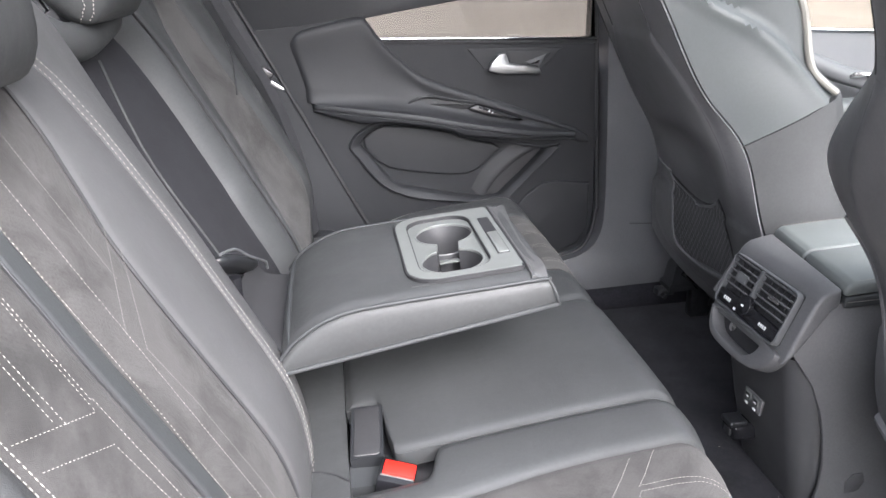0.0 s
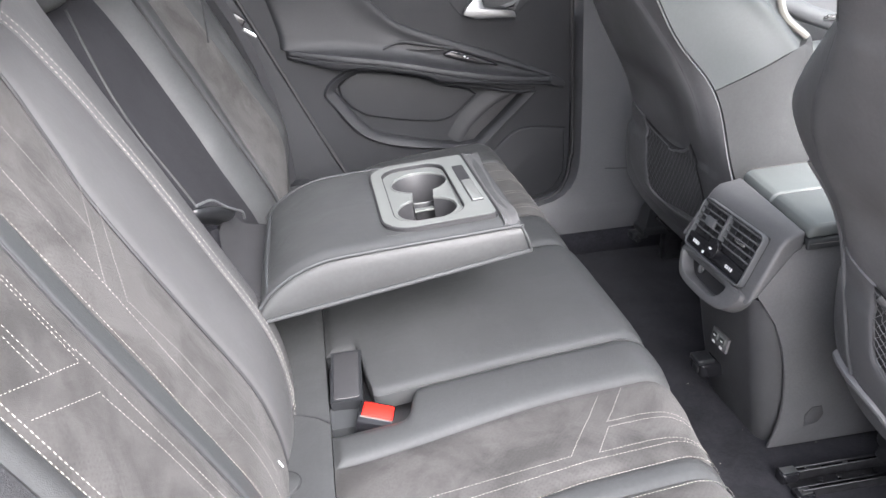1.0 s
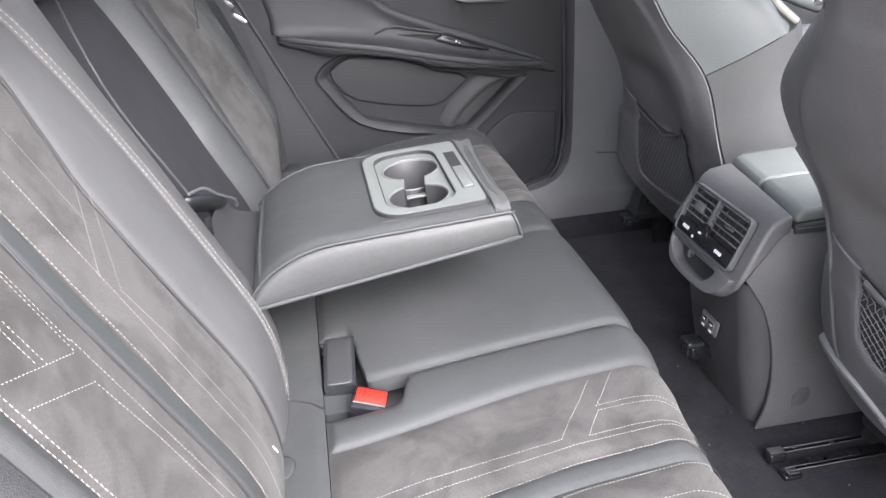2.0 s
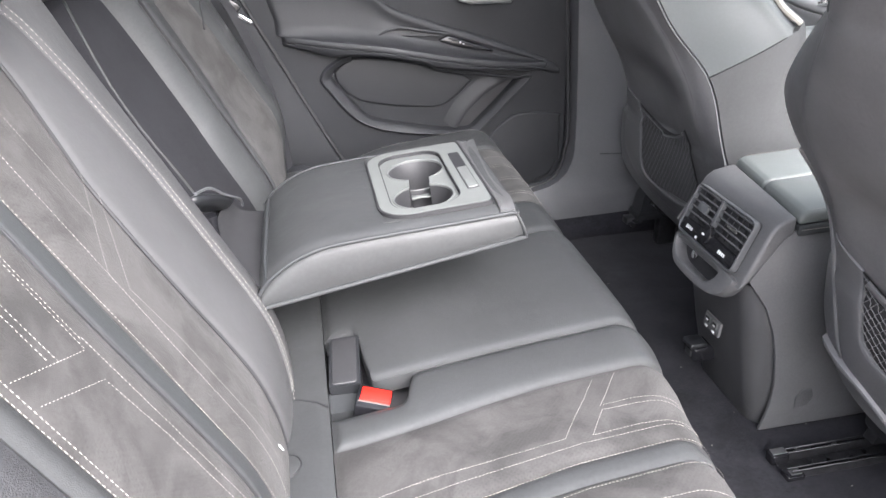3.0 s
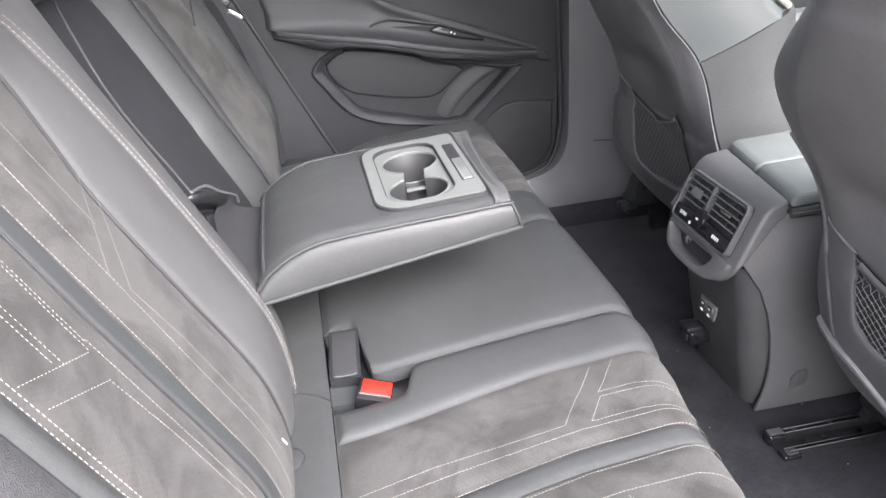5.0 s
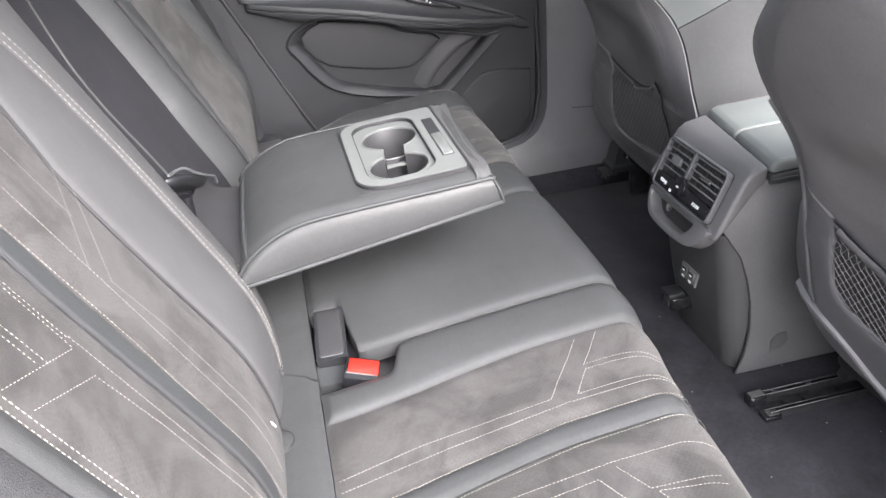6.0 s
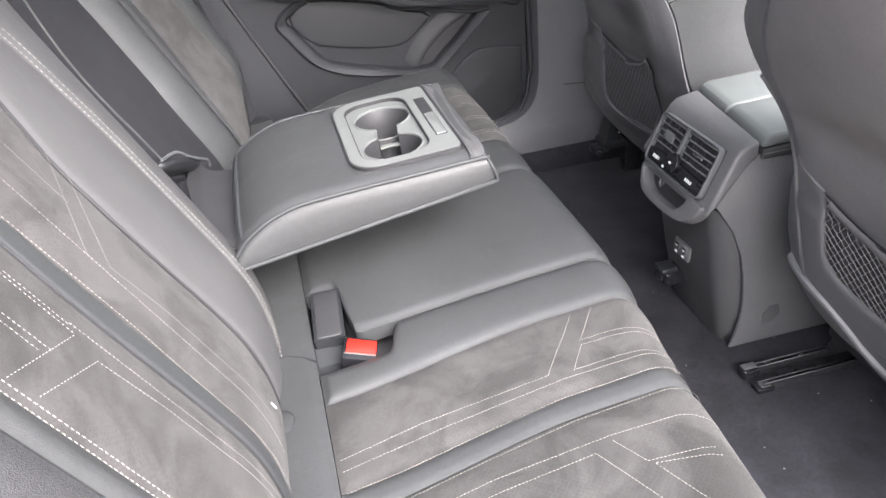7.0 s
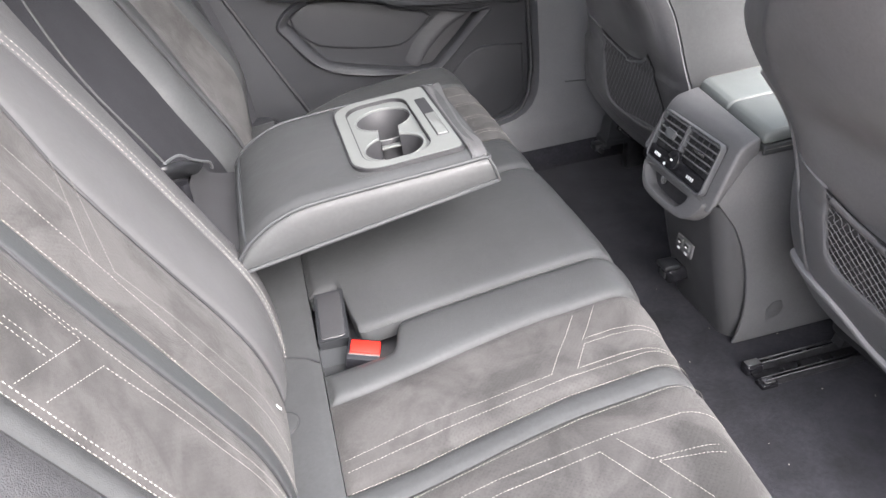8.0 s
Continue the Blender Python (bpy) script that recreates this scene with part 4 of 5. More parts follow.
child("cup_tongue", plate([(0.1960, -0.0130), (0.2105, -0.0110), (0.2250, -0.0130), (0.2230, -0.0015), (0.2105, -0.0035), (0.1980, -0.0015)], AP @ Matrix.Translation((0, 0, -0.026)), 0.003, 0.0008), PLASTIC_GREY, armrest, "bright sprung tongue between the cups")
child("latch_well", plate(round_rect(0.2665, -0.070, 0.2825, 0.072, 0.002), AP, 0.0024), DARK, armrest)
child("latch", plate(round_rect(0.2675, -0.068, 0.2815, 0.008, 0.002), AP @ Matrix.Translation((0, 0, 0.001)), 0.003, 0.0008), PLASTIC_GREY, armrest, "grey release latch")
nose_edge = along([(-0.14, 0.4125), (-0.10, 0.4150), (-0.08, 0.4105), (-0.045, 0.4065), (0.0, 0.4085), (0.05, 0.4125), (0.09, 0.4170), (0.125, 0.4210), (0.15, 0.4215)])
rings = []
for k in range(41):
    y = AC - 0.139 + 0.278 * k / 40
    x0, x1 = P1 + 0.0035, nose_edge(y)
    z0 = (AP @ Vector((x0 - 0.10, y, 0))).z
    fall = 0.006 * max(0.0, (abs(y - AC) - 0.120) / 0.02) ** 2
    rings.append([(x0 + (x1 - x0) * q, y, z0 - fall + h) for q, h in ((0.0, -0.008), (0.02, -0.0006), (0.12, 0.0004), (0.35, -0.0026), (0.60, -0.0030), (0.80, -0.0004), (0.92, -0.0004), (0.98, -0.006), (1.0, -0.014))])
# Nose takes the lightened leather, so its gloss is partly in the colour.
child("pull_tab", ring_loft(rings), LEATHER_SHEEN, armrest, "padded leather nose with a pull dip")


# ---- front seats ----
def front_seat(yc, x0, rec, shoulder, flare, deep, cut, label):
    """shoulder: how far the upper back wraps forward."""
    FU, FN = Vector((-math.sin(rec), 0, math.cos(rec))), Vector((math.cos(rec), 0, math.sin(rec)))
    seat = thing("front_seat", label, "car seat", (1.0, yc, 0.02), group="front seats")

    def half(s):
        wide = 0.183 + 0.020 * step(-s, 0.03, 0.05)
        if flare:
            return wide + 0.016 * step(-s, -0.03, 0.05) + (flare + 0.008) * math.exp(-((s - 0.158) / (0.11 if s > 0.158 else 0.090)) ** 2) - 0.055 * step(s, 0.32, 0.03)
        return wide + 0.022 * step(-s, 0.0, 0.05) - 0.022 * step(s, 0.20, 0.05) - 0.02 * step(s, 0.42, 0.03)

    def seam_at(s):
        """Half the width of the back's raised inner panel."""
        return 0.152 - 0.066 * min(1.0, max(0.0, (s - 0.19) / 0.14)) ** 1.6

    def wrap(s):
        return 0.010 + 0.040 * step(-s, -0.17, 0.03) - (0.045 if deep else 0.02) * step(-s, 0.0 if flare else -0.03, 0.04) + shoulder * step(s, 0.27, 0.035)

    def P(s, v, d):
        return Vector((x0, yc + v, 0.416)) + FU * s + FN * d

    def rear(s, k, lift=0.0):
        """A point of the back's rear skin: k from -1 to 1 across."""
        hw, D = half(s), wrap(s)
        hollow = 0.022 * math.exp(-((s - 0.09) / 0.05) ** 2) * (1 - k * k) ** 2 + 0.022 * step(0.07 - s, 0, 0.02) * (1 - k * k) ** 2 * 0.6
        puff = 0.0045 * step(seam_at(s) - abs(hw * k), 0, 0.0022) * step(0.335 - s, 0, 0.0022) * step(s - 0.02, 0, 0.02)
        return P(s, hw * k, D * abs(k) ** (5 - 2 * step(s, 0.25, 0.03)) + hollow - puff - lift - (KICK_FAR(s) if deep else KICK_NEAR(s)) * (0.65 + 0.35 * k))

    NK = 80
    ss = [-0.30 + 0.812 * i / 110 for i in range(111)]
    rings = [[rear(s + cut * (-1 + 2 * j / NK) ** 2 * step(-s, 0.16, 0.05), -1 + 2 * j / NK) for j in range(NK + 1)] for s in ss]
    rings = [r + [P(s, half(s) * 0.96, wrap(s) + 0.03), P(s, -half(s) * 0.96, wrap(s) + 0.03)] for r, s in zip(rings, ss)]
    child("back_cover", ring_loft(rings), LEATHER_LIFTED, seat, "smooth black leather back, colour lightened for missing light")

    def on(v, s, lift):
        return rear(s, v / half(s), lift)
    # hard frame round the pocket, open at the top
    inner_p = [(0.103, 0.002), (0.105, -0.06), (0.116, -0.125), (0.108, -0.164), (0.06, -0.188), (0.0, -0.198)]
    outer_p = [(0.152, 0.024), (0.166, -0.05), (0.178, -0.12), (0.172, -0.178), (0.10, -0.226), (0.0, -0.243)]
    if flare:
        inner_p = [(0.103, 0.002), (0.105, -0.06), (0.105, -0.108), (0.086, -0.132), (0.046, -0.151), (0.0, -0.163)]
        outer_p = [(0.158, 0.026), (0.166, -0.03), (0.154, -0.084), (0.153, -0.14), (0.148, -0.176), (0.118, -0.198), (0.085, -0.229), (0.050, -0.264), (0.0, -0.285)]
    if deep:
        outer_p = [(0.152, 0.024), (0.174, -0.03), (0.188, -0.085), (0.184, -0.130), (0.115, -0.205), (0.0, -0.255)]
    inner_p, outer_p = [flat2(p + [(-a, b) for a, b in p[-2::-1]], 80) for p in (inner_p, outer_p)]
    if deep:
        inner_p, outer_p = inner_p[:-22], outer_p[:-22]
    rings = []
    for k, ((a, b), (c, d)) in enumerate(zip(inner_p, outer_p)):
        rings.append([on(a + (c - a) * q, b + (d - b) * q, h * min(1.0, 0.45 + 0.12 * min(k, len(inner_p) - 1 - k))) for q, h in ((0.0, 0.0005), (0.0, 0.0060), (0.03, 0.0072), (0.10, 0.0078), (0.35, 0.0062), (0.70, 0.0048), (0.90, 0.0042), (0.98, 0.0034), (1.0, 0.0004))])
    child("pocket_frame", ring_loft(rings), SEAT_SHELL, seat, "hard grey plastic frame round the pocket")

    def top_edge(v):
        return 0.004 - 0.042 * (1 - (v / 0.10) ** 2)

    def width_at(s):
        if flare:
            return NET_HALF(s)
        if s > -0.165:
            return 0.100 + 0.018 * min(1, max(0, (0.0 - s) / 0.14))
        return max(0.0, 0.112 * math.sqrt(max(0, (s + 0.198) / 0.033)))
    backing = bmesh.new()
    grid = [[backing.verts.new(on(width_at(s) * t, min(s, top_edge(width_at(s) * t)), 0.0032)) for t in [-1 + 0.1 * j for j in range(21)]] for s in [0.004 - 0.0100 * i for i in range(20)]]
    for a, b in zip(grid, grid[1:]):
        for j in range(20):
            backing.faces.new((a[j], a[j + 1], b[j + 1], b[j]))
    net = child("net_pocket", backing, NET_BACK, seat, "grey elastic net pocket")
    cords = []
    for d in (-1, 1):
        for k in range(-24, 25):
            c = k * 0.0125
            line = []
            for i in range(80):
                s = 0.004 - 0.20 * i / 79
                v = c + d * (s + 0.09) * 0.80 + 0.0008 * math.sin(s * 520 + k)
                if abs(v) < width_at(s) and s < top_edge(v):
                    line.append(on(v, s, 0.0062 + 0.0004 * d))
            if len(line) > 2:
                cords.append(tube(line, 0.0006 if flare else 0.0005, 4))
    tagged(child("net", join(*cords), NET, net, "crossed grey net cords"), kind="stuff")
    band = [on(v, top_edge(v) - 0.004, 0.008) for v in [0.099 - 0.198 * i / 24 for i in range(25)]]
    child("elastic_band", tube(band[1:-1], 0.0085 if flare else 0.0030, 10, flat=0.3, up=tuple(FN)), SEAT_SHELL if flare else LEATHER_LIFTED, net, "wide elastic band")
    if flare:
        # lip down both edges, and the strip that trims the lower edge
        for side in (-1, 1):
            child("edge_lip", tube(spline([on(side * v, q, 0.0) for v, q in ((0.207, 0.13), (0.199, 0.08), (0.190, 0.04), (0.180, 0.0), (0.171, -0.04), (0.163, -0.09), (0.160, -0.14), (0.158, -0.175))], 50), 0.0042, 8), LEATHER_LIFTED, seat, "raised leather edge")
        rings = []
        for k in range(49):
            v = 0.202 - 0.404 * k / 48
            q = HEM(abs(v))
            rings.append([on(v, q + 0.004, 0.0), on(v, q + 0.002, 0.0075), on(v, q - 0.003, 0.0095), on(v, q - 0.008, 0.0075), on(v, q - 0.020, 0.0055), on(v, q - 0.033, 0.0), on(v, q - 0.036, -0.008), on(v, q - 0.030, -0.016)])
        child("lower_trim", ring_loft(rings), SEAT_SHELL, seat, "curved grey plastic strip along the lower edge")
    # leather flanks and bolsters
    for name, s0, s1, mat, lab in (("side_cover", 0.117, 0.50, LEATHER_PALE, "pale grey leather flank"), ("side_cover", -0.30, 0.115, LEATHER, "grey leather lower flank")):
        rings = []
        for i in range(41):
            s = s0 + (s1 - s0) * i / 40
            hw, D = half(s), wrap(s)
            F = REACH_FAR(s) if deep else REACH_NEAR(s)
            flank = []
            for q in range(25):
                d = D + 0.004 + (F - D - 0.004) * q / 24
                out = 0.003 + 0.015 * math.sin(min(1.0, (d - D - 0.004) / (F - 0.054 - D)) * math.pi / 2) - 0.006 * step(d, F - 0.018, 0.008)
                if deep and s0 > 0.1:
                    fold = d - FOLD(s)
                    out += 0.004 * math.exp(-((fold + 0.008) / 0.012) ** 2) - 0.014 * step(fold, 0.004, 0.0020) * math.exp(-max(0.0, fold) / 0.09)
                flank.append((hw + out, d))
            front = [(hw - 0.006, F + 0.022), (hw - 0.04, F + 0.012), (hw - 0.09, F - 0.035)]
            rings.append([P(s, -hw * 0.97, D + 0.001), P(s, hw * 0.97, D + 0.001)] + [P(s, v, d) for v, d in flank + front] + [P(s, -v, d) for v, d in (flank + front)[::-1]])
        child(name, ring_loft(rings), mat, seat, lab)
    for side in (-1, 1):
        if deep:
            child("edge_piping", tube([P(s, side * (half(s) + 0.004), REACH_FAR(s) + 0.010) for s in [0.12 + 0.38 * k / 40 for k in range(41)]], 0.006, 8), CREAM, seat, "cream stitched edge")
            child("edge_seam", tube([P(s, side * (half(s) + 0.0035), REACH_FAR(s) + 0.0035) for s in [0.13 + 0.37 * k / 40 for k in range(41)]], 0.0009, 6), THREAD_GREY, seat)
        child("piping", tube([P(s, side * half(s) * 0.985, wrap(s) + 0.0) for s in [-0.28 + 0.78 * i / 40 for i in range(41)]], 0.0013, 6), LEATHER, seat)
        child("seam", tube([on(side * (seam_at(q) + 0.001), q, -0.0010) for q in [0.03 + 0.30 * k / 40 for k in range(41)]], 0.0010, 6), LEATHER_DARK, seat)
        child("seam", tube([on(side * v, q, 0.0004) for v, q in ((0.087, 0.338), (0.089, 0.37), (0.086, 0.42), (0.080, 0.50))], 0.0010, 6), LEATHER_DARK, seat)
    child("seam", tube([on(-0.086 + 0.172 * k / 30, 0.336, -0.0008) for k in range(31)], 0.0010, 6), LEATHER_DARK, seat)
    # cushion, its rear cover and the frame on the rails
    child("seat_cushion", box((x0 + 0.14, yc - 0.25, 0.17), (x0 + 0.66, yc + 0.25, 0.36), 0.05, 3), LEATHER, seat)
    rings = []
    reach = 0.95 if flare else 0.885
    for v in [-0.226, -0.222, -0.212, -0.195] + [-0.17 + 0.034 * k for k in range(11)] + [0.195, 0.212, 0.222, 0.226]:
        f = 1.0 if abs(v) < 0.18 else max(0.06, math.sqrt(max(0.0, 1 - ((abs(v) - 0.18) / 0.047) ** 2)))
        rings.append([(x0 + 0.100 + (dx - 0.100) * f, yc + v * reach, 0.250 + (z - 0.250) * f - 0.05 * (1 - (v / 0.226) ** 2)) for dx, z in ((0.085, 0.240), (0.105, 0.225), (0.150, 0.155), (0.22, 0.13), (0.22, 0.22), (0.12, 0.25))])
    child("rear_valance", ring_loft(rings), PLASTIC, seat, "curved grey plastic edge under the backrest")
    child("under_frame", box((x0 + 0.16, yc - 0.20, 0.075), (x0 + 0.60, yc + 0.20, 0.17), 0.01), DARK, seat)
    for side in (-1, 1):
        child("foot", prism([(x0 + 0.17, 0.048), (x0 + 0.24, 0.048), (x0 + 0.235, 0.09), (x0 + 0.19, 0.10)], yc + side * 0.19 - 0.012, yc + side * 0.19 + 0.012, 0.003), STEEL, seat)
        child("foot", prism([(x0 + 0.50, 0.048), (x0 + 0.56, 0.048), (x0 + 0.555, 0.09), (x0 + 0.51, 0.10)], yc + side * 0.19 - 0.012, yc + side * 0.19 + 0.012, 0.003), STEEL, seat)
    return seat


FOLD = along([(0.0, 0.225), (0.10, 0.200), (0.138, 0.189), (0.18, 0.178), (0.226, 0.161), (0.263, 0.145), (0.288, 0.129), (0.317, 0.108), (0.36, 0.075), (0.42, 0.045), (0.55, 0.02)])
REACH_NEAR = along([(-0.3, 0.14), (0.0, 0.158), (0.15, 0.160), (0.25, 0.168), (0.30, 0.20), (0.5, 0.215)])
REACH_FAR = along([(-0.3, 0.125), (-0.1, 0.150), (0.0, 0.176), (0.08, 0.200), (0.115, 0.207), (0.14, 0.196), (0.17, 0.184), (0.20, 0.187), (0.25, 0.200), (0.3, 0.205), (0.5, 0.200)])
KICK_NEAR = along([(-0.4, 0.030), (-0.25, 0.030), (-0.15, 0.027), (-0.05, 0.010), (0.03, 0.0), (0.6, 0.0)])
KICK_FAR = along([(-0.4, 0.060), (-0.2, 0.058), (-0.13, 0.044), (-0.05, 0.018), (0.03, 0.0), (0.6, 0.0)])
NET_HALF = along([(-0.30, 0.0), (-0.163, 0.0), (-0.161, 0.012), (-0.151, 0.046), (-0.132, 0.086), (-0.108, 0.104), (-0.06, 0.104), (0.004, 0.102), (0.02, 0.102)])
HEM = along([(0.0, -0.290), (0.03, -0.283), (0.057, -0.266), (0.085, -0.234), (0.118, -0.204), (0.148, -0.188), (0.18, -0.178), (0.205, -0.172)])
front_seat(-0.385, 0.80, radians(24), 0.085, 0.050, 0.0, 0.10, "front seat with black leather back and net pocket")
front_seat(0.375, 0.857, radians(26), 0.0, 0.0, 0.036, 0.15, "front seat with pale grey flank and net pocket")


def seat_rail(x, y, label):
    """A floor rail: two folded flanges, end caps, bolts."""
    rail = thing("seat_rail", label, "seat rail", (x, y, 0.02), group="seat rails")
    web = [(x + 0.010, 0.020), (x + 0.62, 0.020), (x + 0.62, 0.023), (x + 0.010, 0.023)]
    child("channel", prism(web, y - 0.024, y + 0.024, 0.001), STEEL, rail)
    for y0, y1, z1 in ((y + 0.0100, y + 0.0125, 0.040), (y + 0.0215, y + 0.0240, 0.037), (y - 0.0240, y - 0.0215, 0.036), (y - 0.0125, y - 0.0100, 0.031)):
        child("flange", box((x + 0.014, y0, 0.0225), (x + 0.62, y1, z1), 0.0008, 1), STEEL, rail)
    child("slide", box((x + 0.075, y + 0.0128, 0.024), (x + 0.62, y + 0.0212, 0.0345), 0.0012, 1), GLOSS, rail)
    child("end_cap", box((x, y + 0.006, 0.020), (x + 0.030, y + 0.027, 0.040), 0.004, 3), GLOSS, rail)
    child("end_cap", box((x + 0.004, y - 0.030, 0.020), (x + 0.034, y - 0.008, 0.030), 0.003, 3), GLOSS, rail)
    child("end_plate", box((x + 0.003, y + 0.010, 0.0395), (x + 0.027, y + 0.023, 0.0412), 0.0006), SILVER, rail)
    child("end_plate", box((x + 0.012, y - 0.026, 0.0295), (x + 0.030, y - 0.014, 0.0310), 0.0006), SILVER, rail)
    for q in (0.058, 0.088, 0.128, 0.150):
        child("bolt", moved(tube([(0, 0, 0.022), (0, 0, 0.030), (0, 0, 0.032)], 0.0045, 6), Matrix.Translation((x + q, y - 0.002 - 0.03 * (q - 0.06), 0))), CHROME if q in (0.088, 0.150) else STEEL, rail)
    for q in (0.048, 0.112, 0.170):
        child("clip", moved(box((-0.004, -0.004, 0), (0.004, 0.004, 0.004), 0.001), Matrix.Translation((x + q, y + 0.0165, 0.0345)) @ Matrix.Rotation(q * 9, 4, "Z")), CHROME, rail)
    return rail


seat_rail(0.815, -0.195, "dark steel seat rail on the carpet")
seat_rail(0.815, -0.575, "dark steel seat rail on the carpet")
seat_rail(0.90, 0.185, "dark steel seat rail on the carpet")
far_foot = thing("seat_bracket", "dark plastic cover over the front seat's rail end", "seat bracket", (0.95, 0.55, 0.02))
child("cover", bevel(ring_loft([[(x0, y0, z), (x1, y0, z), (x1, y1, z), (x0, y1, z)] for z, x0, x1, y0, y1 in ((0.104, 0.914, 1.03, 0.545, 0.60), (0.116, 0.914, 1.03, 0.545, 0.60), (0.122, 0.922, 1.03, 0.552, 0.60), (0.158, 0.930, 1.03, 0.556, 0.60), (0.172, 0.940, 1.03, 0.566, 0.60))]), 0.005, 3), SATIN_BLACK, far_foot)
child("foot", box((0.985, 0.570, 0.018), (1.03, 0.60, 0.106), 0.004), STEEL, far_foot)
child("slide", box((0.893, 0.560, 0.088), (0.935, 0.590, 0.106), 0.004), SATIN_BLACK, far_foot)
child("stud", tube([(0.905, 0.548, 0.092), (0.905, 0.566, 0.092)], 0.006, 10), STEEL, far_foot)
child("clip", moved(box((-0.020, -0.004, -0.006), (0.020, 0.004, 0.006), 0.002), Matrix.Translation((0.958, 0.543, 0.140)) @ Matrix.Rotation(radians(35), 4, "Y")), GLOSS, far_foot)
child("pin", tube([(0.945, 0.536, 0.146), (0.978, 0.536, 0.112)], 0.0022, 8), CHROME, far_foot)

# ---- centre console ----
console = thing("centre_console", "black centre console with rear air vents and padded lid", "console", (0.9, 0, 0.02))
VA = radians(22)
VENT = axes((0.7765, -0.002, 0.357), (0, -1, 0), (math.sin(VA), 0, math.cos(VA)))     # a to the near side, b up the face, third axis forward


def face_plate(outline, h0, h1, r=0.0):
    """A plate on the vent face between two heights above it."""
    bm = ring_loft([[VENT @ Vector((a, b, h)) for a, b in outline] for h in (h0, h1)])
    bmesh.ops.recalc_face_normals(bm, faces=bm.faces)
    return bevel(bm, r, 2) if r else bm


def front_x(y):
    """The slanting joint between hood and lid."""
    return 0.850 + 0.157 * y


prof = [(0.757, 0.300), (0.768, 0.330), (0.794, 0.392), (0.803, 0.404), (0.818, 0.411), (None, 0.4135), (None, 0.386), (0.820, 0.380), (0.775, 0.315)]
hood = ring_loft([[(front_x(y) if x is None else x, y + (0.020 * (1.0 if x is None else min(1.0, max(0.0, (x - 0.79) / 0.06))) if y > 0.05 else 0.0), z) for x, z in prof] for y in (-0.1155, 0.087)])
bmesh.ops.recalc_face_normals(hood, faces=hood.faces)
child("hood", bevel(hood, 0.0095, 5, 50), PLASTIC_SOFT, console, "soft grained housing round the vents")
vent_out = round_rect(-0.074, -0.041, 0.092, 0.044, 0.010)
vent_in = round_rect(-0.071, -0.0385, 0.089, 0.0415, 0.008)
child("vent_frame", frame_plate(vent_out, vent_in, VENT, 0.011, 0.001), PLASTIC_GREY_DARK, console, "thin grey satin frame")
child("vent_back", face_plate(round_rect(-0.072, -0.040, 0.090, 0.043, 0.006), -0.004, 0.001), DARK, console)
for a0, a1 in ((-0.069, 0.001), (0.008, 0.087)):
    vent = child("air_vent", face_plate(round_rect(a0, -0.012, a1, 0.041, 0.004), 0.001, 0.002), DARK, console, "black air vent with slats")
    for k in range(5):
        b = -0.006 + 0.0105 * k
        child("slat", moved(box((a0 + 0.002, -0.0011, 0), (a1 - 0.002, 0.0011, 0.008), 0.0005, 1), VENT @ Matrix.Translation((0, b, 0.003)) @ Matrix.Rotation(radians(-24), 4, "X")), PLASTIC_SOFT, vent)
    for k in range(4):
        a = a0 + (a1 - a0) * (k + 1) / 5
        child("vane", moved(box((-0.0006, -0.011, 0), (0.0006, 0.040, 0.003), 0.0002, 1), VENT @ Matrix.Translation((a, 0, 0.0015))), DARK, vent)
    c = (a0 + a1) / 2 + (0.0 if a0 < 0 else 0.004)
    child("slider", face_plate(round_rect(c - 0.012, 0.006 if a0 < 0 else 0.012, c + 0.014, 0.021 if a0 < 0 else 0.018, 0.002), 0.008, 0.0125, 0.001), PLASTIC_GREY_DARK if a0 < 0 else CHROME, vent, "slider of the vent")
child("divider", face_plate(round_rect(0.0015, -0.012, 0.0065, 0.041, 0.001), 0.001, 0.0115, 0.001), PLASTIC_GREY_DARK, console)
child("switch_bar", face_plate([(-0.070, -0.037), (0.088, -0.037), (0.088, -0.016), (0.030, -0.014), (-0.016, -0.014), (-0.070, -0.016)], 0.001, 0.010, 0.002), GLOSS, console, "gloss black heater switch bar")
child("dial", face_plate([(0.007 + 0.0155 * math.cos(a), -0.016 + 0.0155 * math.sin(a)) for a in [6.28319 * k / 28 for k in range(28)]], 0.008, 0.0175, 0.002), GLOSS, console, "round black fan dial")
for a0 in (-0.052, 0.046):
    for k in range(4):
        child("mark", face_plate(round_rect(a0 + 0.0050 * k, -0.029, a0 + 0.0050 * k + 0.0032, -0.0235, 0.0008, 2), 0.010, 0.0104), MARK, console)
child("mark", face_plate(round_rect(-0.020, -0.0345, -0.014, -0.030, 0.001, 2), 0.010, 0.0104), MARK, console)
child("mark", face_plate(round_rect(0.002, -0.019, 0.009, -0.016, 0.001, 2), 0.0175, 0.0179), MARK, console)
# open tray below the vents
tray_out = [(-0.076, -0.042), (0.100, -0.042), (0.102, -0.056), (0.082, -0.086), (0.040, -0.095), (-0.036, -0.094), (-0.060, -0.084), (-0.076, -0.058)]
tray_in = [(-0.068, -0.048), (0.062, -0.048), (0.064, -0.060), (0.048, -0.079), (0.034, -0.083), (-0.034, -0.082), (-0.052, -0.075), (-0.068, -0.058)]
child("tray", frame_plate(chaikin(tray_out), chaikin(tray_in), VENT @ Matrix.Translation((0, 0, -0.020)), 0.026, 0.005), PLASTIC_SOFT, console, "soft black lip of the open tray")
child("tray_back", face_plate([(a * 1.02, b) for a, b in tray_in], -0.02, -0.017), DARK, console)
